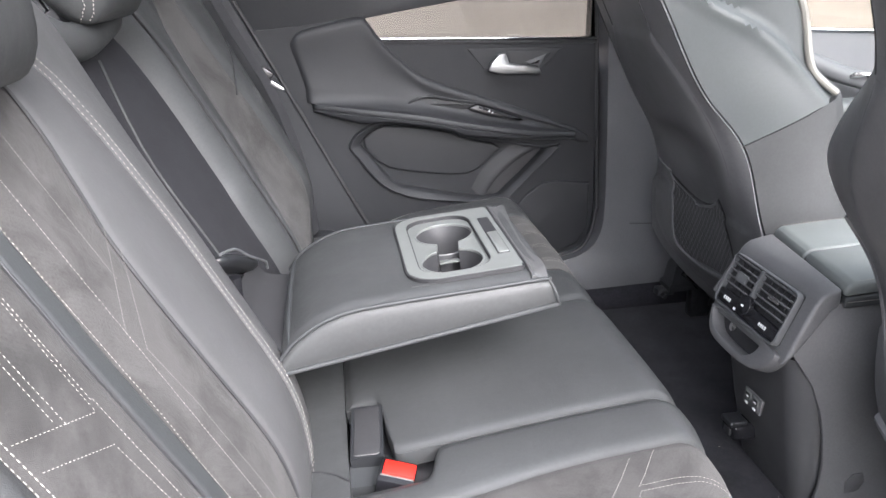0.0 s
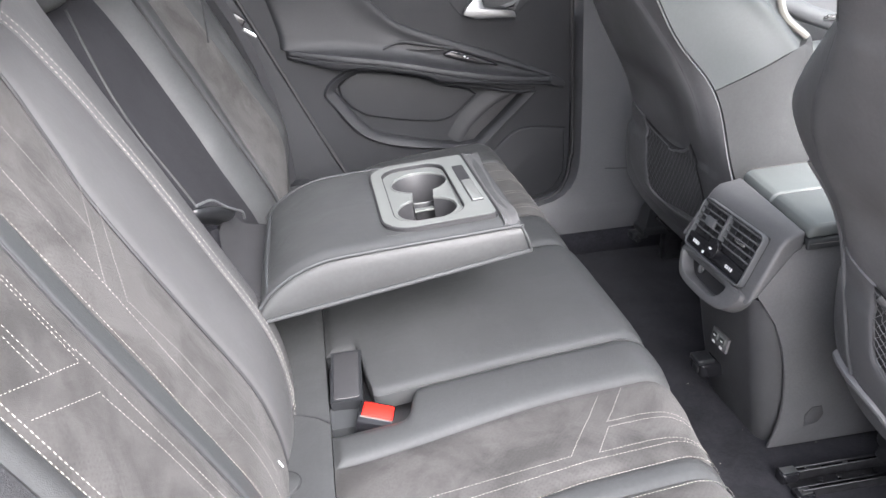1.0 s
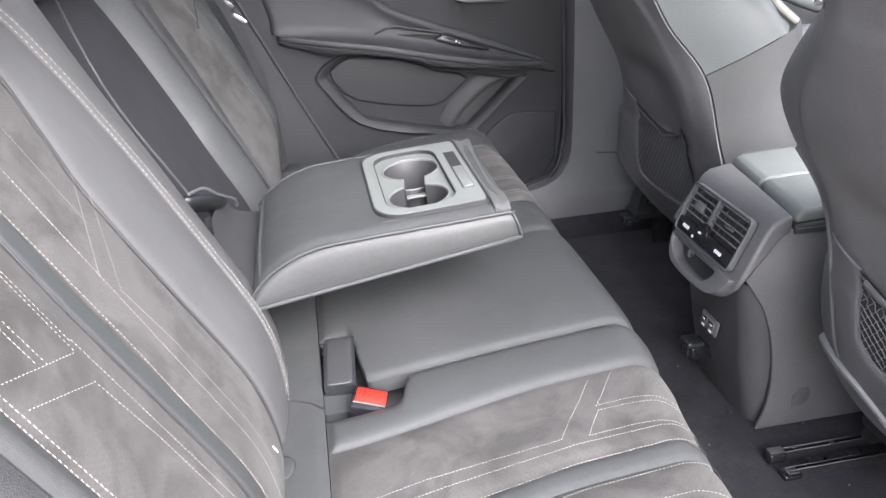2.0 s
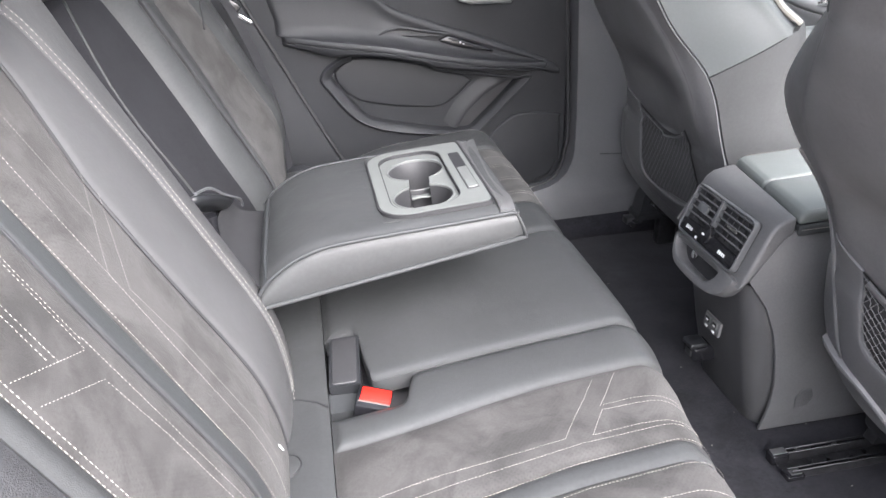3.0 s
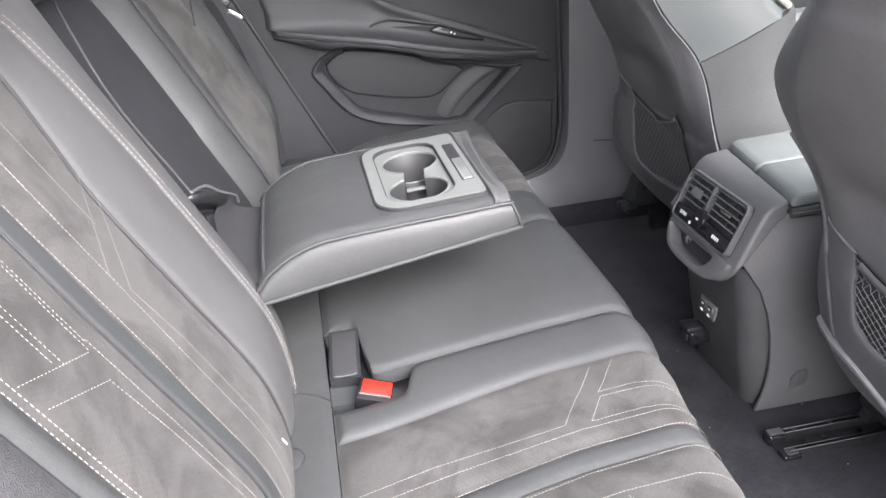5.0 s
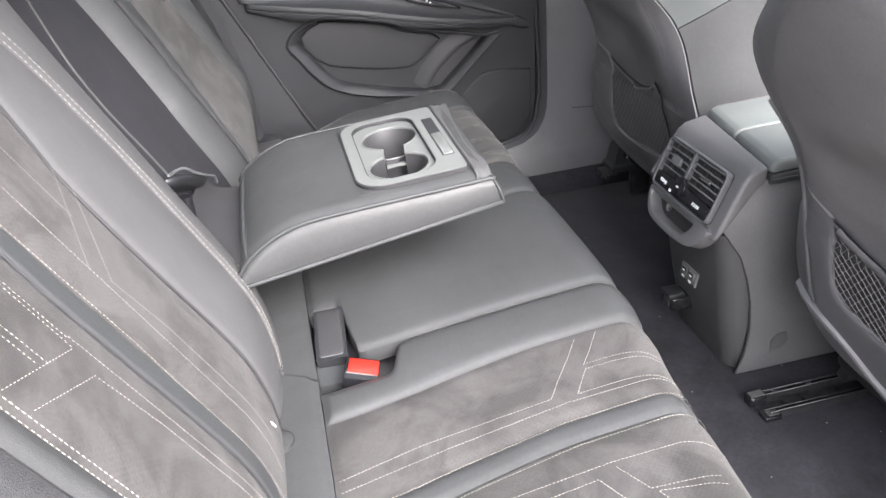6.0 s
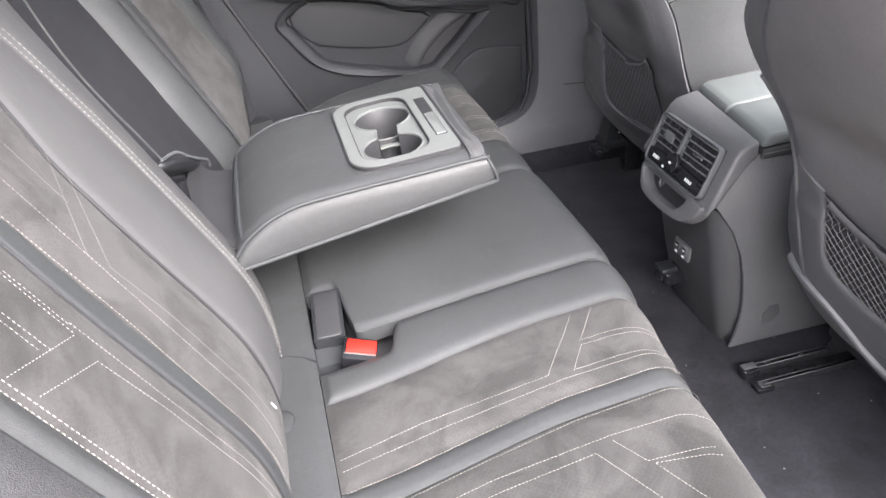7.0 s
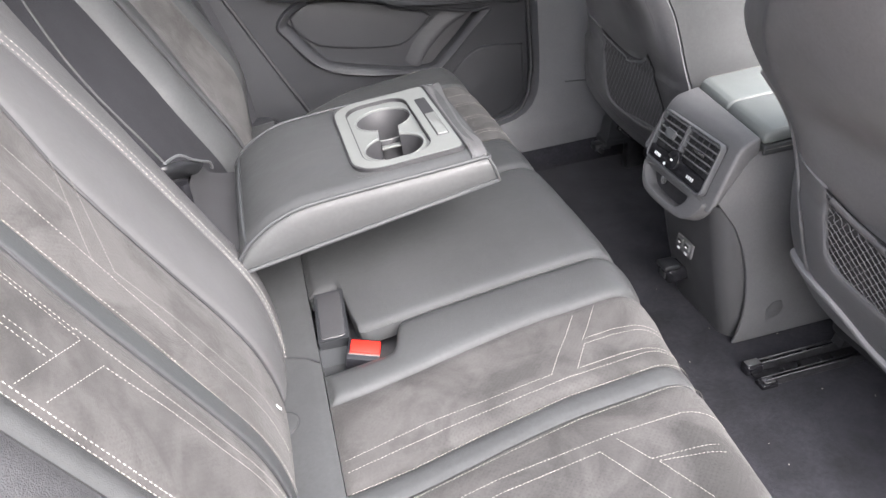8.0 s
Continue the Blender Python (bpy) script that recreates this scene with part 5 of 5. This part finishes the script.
child("socket", face_plate([(-0.030 + 0.008 * math.cos(a), -0.064 + 0.008 * math.sin(a)) for a in [6.28319 * k / 16 for k in range(16)]], -0.017, -0.012, 0.001), CHROME, console)
# lower body
rings = []
for z, xr, hw in ((0.02, 0.838, 0.098), (0.06, 0.830, 0.100), (0.14, 0.812, 0.103), (0.22, 0.797, 0.106), (0.27, 0.785, 0.108), (0.30, 0.775, 0.108)):
    rings.append([(x, y, z) for x, y in round_rect(xr, -hw, 1.75, hw, 0.034)])
child("body", ring_loft(rings), PLASTIC, console, "black plastic lower body")
side = [(0.771, 0.320), (0.812, 0.262), (0.832, 0.215), (0.844, 0.17), (0.851, 0.12), (0.851, 0.08), (0.846, 0.05), (0.838, 0.024), (1.70, 0.024), (1.70, 0.392), (0.816, 0.391)]
for y0, y1 in ((-0.1125, -0.106), (0.106, 0.1125)):
    child("side_panel", prism(side, y0, y1, 0.0025), PLASTIC_SOFT, console, "smooth grey side panel")
child("screw_cover", plate([(0.895, 0.062), (0.918, 0.066), (0.926, 0.082), (0.920, 0.098), (0.904, 0.098), (0.893, 0.084)], axes((0, -0.1135, 0), (1, 0, 0), (0, 0, 1)), 0.0016, 0.0006), PLASTIC, console)
def lid_prism(profile, y0, y1, r):
    """A side profile drawn out across the console, its rear along the slanting joint."""
    bm = ring_loft([[(front_x(y) + x if x < 0.2 else x + 0.5, y, z) for x, z in profile] for y in (y0, y1)])
    bmesh.ops.recalc_face_normals(bm, faces=bm.faces)
    return bevel(bm, r, 3)


for y0, y1 in ((-0.116, 0.006), (0.008, 0.116)):
    child("lid", lid_prism([(0.003, 0.400), (0.80, 0.418), (0.80, 0.438), (0.013, 0.4215), (0.003, 0.4135)], y0, y1, 0.007), LID, console, "padded pale leather lid half")
child("lid_base", lid_prism([(0.004, 0.384), (0.80, 0.388), (0.80, 0.415), (0.004, 0.400)], -0.1175, 0.1165, 0.003), LEATHER_DARK, console, "dark leather skirt below the lid")
lid_top = lambda u, v: Vector((u, v, 0.4215 + (u - 0.863 - 0.157 * v) * 0.036))
tagged(child("stitching", join(stitches(lid_top, [(0.852, -0.1125), (1.2, -0.1125)], lift=0.0004), stitches(lid_top, [(0.884, 0.112), (1.1, 0.112)], lift=0.0006),
                               stitches(lambda u, v: Vector((u, -0.1186, 0.394 + (u - 0.85) * 0.01 + v)), [(0.838, 0.0), (1.2, 0.0)], lift=0.0, wide=0.0009)), THREAD, console), kind="stuff")
# charging sockets
usb = thing("usb_socket", "small grey panel with two charging sockets", "socket", (0.79, -0.002, 0.17))
UF = axes((0.8015, 0, 0.170), (0, -1, 0), (0.13, 0, 1))
child("plate", moved(box((-0.024, -0.0145, 0), (0.026, 0.0135, 0.006), 0.003), UF), PLASTIC_SOFT, usb)
for a in (-0.019, 0.003):
    port = child("port", moved(box((a, -0.004, 0.005), (a + 0.017, 0.010, 0.0072), 0.001), UF), PLASTIC_GREY, usb, "white-rimmed port")
    child("opening", moved(box((a + 0.0025, -0.0015, 0.0068), (a + 0.0145, 0.0075, 0.0078), 0.0005), UF), DARK, port)
    child("tongue", moved(box((a + 0.005, 0.001, 0.0076), (a + 0.012, 0.0035, 0.0084), 0.0003), UF), MARK, port, "white contact tongue")
    child("mark", moved(box((a + 0.004, -0.012, 0.0055), (a + 0.012, -0.008, 0.0066), 0.0003), UF), MARK, usb)
bracket = child("bracket", box((0.786, 0.020, 0.078), (0.836, 0.060, 0.104), 0.004, 3), GLOSS, console, "small black bracket at the foot")
child("cap", box((0.780, 0.024, 0.102), (0.812, 0.056, 0.112), 0.003, 3), SATIN_BLACK, bracket)
child("slot", box((0.7835, 0.030, 0.083), (0.7875, 0.050, 0.096), 0.001), DARK, bracket)

# ---- rear door of the far side ----
door = thing("door_1", "closed rear door with black moulded panel and chrome handle", "door", (0.45, 0.74, 0.1), kind="structure")


def side_plate(outline, y, thick, r=0.004, seg=2):
    """An outline (x, z) on the door, from y towards the cabin."""
    return plate(outline, axes((0, y, 0), (1, 0, 0), (0, 0, 1)), thick, r, seg)


DOOR_AX = axes((0, 0.716, 0), (1, 0, 0), (0, 0, 1))
RIM_OUT = flat2([(0.270, 0.515), (0.240, 0.503), (0.215, 0.486), (0.201, 0.464), (0.206, 0.448), (0.219, 0.431), (0.238, 0.402), (0.263, 0.372), (0.286, 0.354), (0.310, 0.342), (0.336, 0.332), (0.396, 0.319), (0.452, 0.313), (0.508, 0.305), (0.553, 0.304), (0.588, 0.331), (0.633, 0.374), (0.695, 0.431)], 104)
RIM_IN = flat2([(0.278, 0.500), (0.258, 0.494), (0.236, 0.481), (0.225, 0.465), (0.229, 0.456), (0.241, 0.440), (0.260, 0.413), (0.285, 0.382), (0.305, 0.363), (0.327, 0.355), (0.359, 0.346), (0.397, 0.337), (0.452, 0.325), (0.503, 0.317), (0.545, 0.318), (0.571, 0.339), (0.611, 0.375), (0.667, 0.430)], 104)
BROW = flat2([(0.204, 0.467), (0.219, 0.484), (0.243, 0.498), (0.267, 0.509), (0.293, 0.510), (0.366, 0.499), (0.446, 0.479), (0.467, 0.465), (0.566, 0.447), (0.650, 0.431), (0.690, 0.434)], 60)
panel_edge = [(0.30, 0.165), (0.70, 0.152), (0.748, 0.168), (0.771, 0.206), (0.779, 0.27), (0.778, 0.44), (0.770, 0.662), (0.294, 0.684), (0.248, 0.735), (0.02, 0.72), (0.09, 0.573), (0.217, 0.305)]
pocket_edge = [(a + (c - a) * 0.5, b + (d - b) * 0.5) for (a, b), (c, d) in zip(RIM_OUT, RIM_IN)] + [p for p in BROW[::-1] if p[0] > 0.282]
child("panel", holed(panel_edge, pocket_edge, axes((0, 0.745, 0), (1, 0, 0), (0, 0, 1)), 0.0, 0.030, 300), DOOR_HARD, door, "black grained lower panel with a map pocket")
# soft panel that sweeps down into the armrest: sections from the top edge to below the crest
TOP_LINE = along([(0.085, 0.672), (0.093, 0.690), (0.103, 0.706), (0.120, 0.7175), (0.18, 0.730), (0.247, 0.738), (0.262, 0.724), (0.289, 0.686), (0.33, 0.645), (0.376, 0.608), (0.46, 0.574), (0.567, 0.537), (0.647, 0.505), (0.718, 0.474), (0.74, 0.465)])
CREST = along([(0.12, 0.560), (0.156, 0.554), (0.232, 0.543), (0.353, 0.525), (0.491, 0.495), (0.625, 0.470), (0.71, 0.459), (0.74, 0.456)])
UNDER = along([(0.12, 0.548), (0.184, 0.530), (0.235, 0.516), (0.292, 0.517), (0.36, 0.507), (0.429, 0.492), (0.462, 0.476), (0.58, 0.462), (0.697, 0.449), (0.74, 0.447)])
REACH = along([(0.12, 0.014), (0.18, 0.030), (0.25, 0.045), (0.35, 0.054), (0.45, 0.055), (0.55, 0.050), (0.64, 0.038), (0.70, 0.024), (0.74, 0.010)])
upper_rings, arm_rings = [], []
for k in range(97):
    xc = 0.128 + 0.602 * (k / 96) ** 1.1
    lean = -0.036 * max(0.0, 1 - (xc - 0.128) / 0.13) ** 1.2
    zc, zu, d = CREST(xc), UNDER(xc), REACH(xc)
    ztop = max(TOP_LINE(xc + lean), zc + 0.006)
    zf = zc + min(0.040, 0.42 * (ztop - zc))
    roll = math.sqrt(max(0.0, 1 - (1 - min(1.0, (xc - 0.128) / 0.012)) ** 2)) * math.sqrt(max(0.0, min(1.0, (0.731 - xc) / 0.008)))
    flat_y = 0.7165 - 0.0125 * roll
    at = lambda z: xc + lean * min(1.0, max(0.0, (z - zc) / (ztop - zc)))
    line = [(at(ztop), 0.719, ztop + 0.002)]
    for q in (0.0, 0.002, 0.004, 0.007, 0.011, 0.016):
        z = ztop - q * min(1.0, (ztop - zf) / 0.03)
        line.append((at(z), 0.7165 - (0.7165 - flat_y) * math.sqrt(max(0.0, 1 - (1 - min(1.0, q / 0.016)) ** 2)), z))
    z16 = line[-1][2]
    for q in range(1, 9):
        z = z16 + (zf - z16) * q / 8
        line.append((at(z), flat_y + 0.004 * roll * math.sin(math.pi * q / 8), z))
    upper_rings.append(line)
    yc = flat_y - (d - 0.0125) * roll if d > 0.0125 else flat_y
    arm = [line[-1]]
    for q in range(1, 9):
        t = math.pi / 2 * q / 8
        arm.append((at(zf), flat_y + (yc - flat_y) * (1 - math.cos(t)), zc + 0.008 + (zf - zc - 0.008) * (1 - math.sin(t))))
    h = max(0.010, zc - zu)
    arm += [(xc, yc - 0.002 * roll, zc + 0.005), (xc, yc - 0.003 * roll, zc + 0.001), (xc, yc - 0.002 * roll, zc - 0.003), (xc, yc + 0.0012, zc - 0.0045), (xc, yc + 0.0012, zc - 0.0058), (xc, yc - 0.0005, zc - 0.0075),
            (xc, yc + 0.001, zc - 0.5 * h - 0.004), (xc, yc + 0.008 * roll, zc - 0.85 * h - 0.002), (xc, 0.716 - 0.5 * (0.716 - yc), zu - 0.001), (xc, 0.7165, zu + 0.002)]
    arm_rings.append(arm)
child("upper_panel", ring_loft(upper_rings, cap=False, closed=False), DOOR_SOFT, door, "soft dark upper panel sweeping down to the armrest")
arm = child("door_armrest", ring_loft(arm_rings, cap=False, closed=False), DOOR_SOFT, door, "padded dark armrest of the door")
child("tip", pillow(chaikin([(0.700, 0.449), (0.718, 0.468), (0.728, 0.472), (0.764, 0.452), (0.762, 0.429)], 1), DOOR_AX, 0.010, 0.007), DOOR_HARD, arm, "small dark end cap of the armrest")
# No recess here: a dark raised pad paints the shade inside the pull.
child("pull_shade", pillow(flat2([(0.338, 0.551), (0.360, 0.559), (0.386, 0.562), (0.44, 0.552), (0.490, 0.542), (0.468, 0.531), (0.42, 0.538), (0.380, 0.544)], 48, True), axes((0, 0.7085, 0), (1, 0, 0), (0, 0, 1)), 0.0052, 0.003, 3), DARK, arm, "dark pad painted as the shade in the pull")
child("pull_lip", tube(spline([(0.332, 0.702, 0.548), (0.352, 0.700, 0.560), (0.386, 0.699, 0.566), (0.44, 0.699, 0.556), (0.494, 0.699, 0.5455)], 40), 0.0028, 8), DOOR_SOFT, arm)
switch = child("switch_panel", pillow(chaikin([(0.466, 0.531), (0.484, 0.541), (0.498, 0.5425), (0.55, 0.523), (0.612, 0.497), (0.560, 0.503), (0.515, 0.514)], 1), axes((0, 0.706, 0), (1, 0, 0), (0, 0, 1)), 0.0085, 0.005, 4), GLOSS, arm, "gloss black window switch panel")
child("mark", side_plate([(0.5180, 0.5265), (0.5215, 0.528), (0.5225, 0.525), (0.519, 0.524)], 0.698, 0.0012, 0), MARK, switch)
child("mark", side_plate([(0.5265, 0.5225), (0.529, 0.523), (0.529, 0.521), (0.5265, 0.5205)], 0.698, 0.0012, 0), MARK, switch)
child("window_frame", side_plate([(-0.10, 1.09), (-0.02, 0.80), (0.02, 0.69), (0.252, 0.735), (0.520, 0.772), (0.775, 0.845), (0.775, 0.885), (0.52, 0.815), (0.30, 0.795), (0.17, 0.95), (0.10, 1.18), (-0.13, 1.18)], 0.755, 0.036), DOOR_SOFT, door, "dark upper frame of the door")
child("window_frame", side_plate([(0.13, 1.14), (0.775, 1.14), (0.775, 1.18), (0.10, 1.18)], 0.755, 0.036), DOOR_SOFT, door, "dark upper frame of the door")
child("sill_strip", tube([(0.288, 0.712, 0.692), (0.45, 0.712, 0.6858), (0.62, 0.712, 0.6785), (0.772, 0.712, 0.672)], 0.0032, 8), CHROME, door, "thin chrome strip under the window")
child("window_seal", side_plate([(0.29, 0.680), (0.772, 0.660), (0.772, 0.671), (0.29, 0.691)], 0.735, 0.022, 0.003), DARK, door)
pane = child("pane", side_plate([(0.20, 0.70), (0.80, 0.64), (0.78, 1.16), (0.11, 1.16), (0.17, 0.80)], 0.752, 0.004, 0), GLASS_TINT, door, "tinted side window")
pane.visible_shadow = False
# inner handle
cup = child("handle_cup", pillow([(0.474, 0.663), (0.513, 0.615), (0.534, 0.605), (0.631, 0.600), (0.663, 0.624), (0.694, 0.656)], DOOR_AX, 0.0022, 0.003, 3), DOOR_SOFT, door)
# Handle hollow in flat pads: dark for its shade, grey for its lit flank.
child("cup_shade", pillow([(0.566, 0.653), (0.668, 0.649), (0.640, 0.612), (0.628, 0.606), (0.574, 0.610)], axes((0, 0.714, 0), (1, 0, 0), (0, 0, 1)), 0.0016, 0.002, 2), DARK, cup)
child("hollow_lit_side", pillow([(0.606, 0.628), (0.655, 0.644), (0.640, 0.616)], axes((0, 0.7126, 0), (1, 0, 0), (0, 0, 1)), 0.0014, 0.008, 3), PLASTIC_GREY_DARK, cup, "paler pad painted as the lit flank of the handle hollow")
lever = join(side_plate([(0.516, 0.616), (0.524, 0.633), (0.541, 0.651), (0.556, 0.652), (0.564, 0.630), (0.600, 0.623), (0.632, 0.619), (0.637, 0.604), (0.600, 0.606), (0.545, 0.607)], 0.698, 0.014, 0.004, 2),
             side_plate([(0.520, 0.617), (0.541, 0.648), (0.545, 0.612)], 0.712, 0.012, 0.002))
child("handle", lever, SILVER, door, "satin silver door lever")
# pocket
rings = []
for (a, b), (c, d) in zip(RIM_OUT, RIM_IN):
    rings.append([(a + (c - a) * q, y, b + (d - b) * q) for q, y in ((-0.05, 0.7165), (0.04, 0.7095), (0.12, 0.7058), (0.24, 0.7045), (0.45, 0.7070), (0.75, 0.7120), (1.0, 0.7165), (1.07, 0.7220), (1.10, 0.742))])
pocket_part = child("door_pocket", ring_loft(rings, cap=False, closed=False), DOOR_SOFT, door, "raised dark rim of the door pocket")
child("pocket_back", side_plate(pocket_edge, 0.7445, 0.003, 0), DOOR_HARD, pocket_part)
child("pocket_face", pillow(chaikin([(0.226, 0.465), (0.258, 0.494), (0.286, 0.503), (0.366, 0.492), (0.440, 0.476), (0.464, 0.460), (0.562, 0.437), (0.532, 0.408), (0.487, 0.372), (0.437, 0.372), (0.345, 0.386), (0.272, 0.404)], 1), axes((0, 0.7415, 0), (1, 0, 0), (0, 0, 1)), 0.008, 0.006), DOOR_SOFT, pocket_part, "padded insert above the pocket")
rings = []
for a, b in flat2([(0.508, 0.312), (0.531, 0.350), (0.560, 0.379), (0.594, 0.405), (0.640, 0.428)], 30):
    rings.append([(a - 0.026, 0.7412, b + 0.022), (a - 0.016, 0.7395, b + 0.014), (a - 0.006, 0.735, b + 0.005), (a, 0.733, b), (a + 0.004, 0.735, b - 0.004), (a + 0.005, 0.7412, b - 0.005)])
child("rib", ring_loft(rings, cap=False, closed=False), DOOR_SOFT, pocket_part, "curved rib beside the pocket")
# Thin dark sheet over the pocket back, painting the shade beside the rib.
child("pocket_shade", side_plate([(0.515, 0.318), (0.545, 0.318), (0.662, 0.430), (0.640, 0.430), (0.594, 0.405), (0.560, 0.379), (0.531, 0.350)], 0.7415, 0.001, 0), DARK, pocket_part)
child("brow", tube([(a, 0.7145, b + 0.002) for a, b in BROW if a > 0.27], 0.0045, 8), DOOR_HARD, pocket_part)
child("lower_panel", pillow(flat2([(0.578, 0.280), (0.595, 0.302), (0.617, 0.323), (0.651, 0.343), (0.697, 0.346), (0.768, 0.337)], 30) + [(0.768, 0.225), (0.742, 0.182), (0.70, 0.166), (0.52, 0.166), (0.54, 0.25)], DOOR_AX, 0.007, 0.006), DOOR_HARD, door, "black lower corner panel")

# ---- far front door ----
door_f = thing("door_3", "closed front door with grey inner panel", "door", (1.4, 0.74, 0.1), kind="structure")
child("panel", side_plate([(0.99, 0.10), (1.9, 0.10), (1.9, 0.62), (1.42, 0.655), (0.99, 0.682)], 0.755, 0.030), PLASTIC_GREY_DARK, door_f)
child("sill_strip", tube([(0.99, 0.722, 0.690), (1.28, 0.722, 0.668), (1.9, 0.722, 0.628)], 0.004, 8), CHROME, door_f, "thin bright strip under the window")
child("swoop", tube(spline([(1.10, 0.705, 0.640), (1.25, 0.690, 0.610), (1.38, 0.675, 0.560), (1.55, 0.665, 0.520), (1.75, 0.67, 0.50)], 40), 0.022, 10), PLASTIC_GREY_DARK, door_f)
child("armrest", tube(spline([(1.15, 0.70, 0.47), (1.3, 0.66, 0.485), (1.5, 0.65, 0.490), (1.7, 0.66, 0.485)], 30), 0.035, 12, flat=0.7), LEATHER_PALE, door_f)
child("handle", tube(spline([(1.36, 0.668, 0.560), (1.41, 0.645, 0.565), (1.47, 0.668, 0.548)], 20), 0.007, 8), CHROME, door_f, "chrome door lever")
pane = child("pane", side_plate([(0.98, 0.66), (1.9, 0.60), (1.5, 1.06), (0.95, 1.06)], 0.752, 0.004, 0), GLASS_LIGHT, door_f, "side window")
pane.visible_shadow = False

# ---- lint on the carpet ----
dice = random.Random(7)
specks = []
for k in range(32):
    m = Matrix.Translation((dice.uniform(0.56, 0.98), dice.uniform(-0.40, 0.52), 0.0208)) @ Matrix.Rotation(dice.uniform(0, 3.1), 4, "Z")
    a, b = dice.uniform(0.0005, 0.0013), dice.uniform(0.0003, 0.0007)
    specks.append(moved(box((-a, -b, -0.0004), (a, b, 0.0005)), m))
lint = part("carpet_lint", join(*specks), CREAM)
tagged(lint, "scattered pale crumbs of lint on the carpet", "lint", kind="stuff")

# ---- far seat belt ----
belt = thing("seat_belt", "black seat belt webbing beside the far backrest", "seat belt", (0.05, 0.63, 0.5))
strap = []
for x, y, z in ((-0.065, 0.625, 0.86), (-0.030, 0.622, 0.775), (0.004, 0.620, 0.705), (0.040, 0.617, 0.637), (0.070, 0.614, 0.560), (0.092, 0.612, 0.480), (0.106, 0.610, 0.40), (0.112, 0.61, 0.30)):
    strap.append([(x - 0.006, y - 0.010, z - 0.003), (x + 0.007, y + 0.010, z + 0.003), (x + 0.008, y + 0.0085, z + 0.003), (x - 0.005, y - 0.0115, z - 0.003)])
child("webbing", ring_loft(strap), WEBBING, belt)
child("tongue", moved(box((-0.014, -0.002, -0.004), (0.016, 0.002, 0.004), 0.001), Matrix.Translation((0.064, 0.622, 0.618)) @ Matrix.Rotation(radians(35), 4, "Y")), CHROME, belt, "bright metal tongue")
child("slide", moved(box((-0.016, -0.006, -0.012), (0.012, 0.006, 0.012), 0.003), Matrix.Translation((0.044, 0.630, 0.640)) @ Matrix.Rotation(radians(40), 4, "Y")), GLOSS, belt)
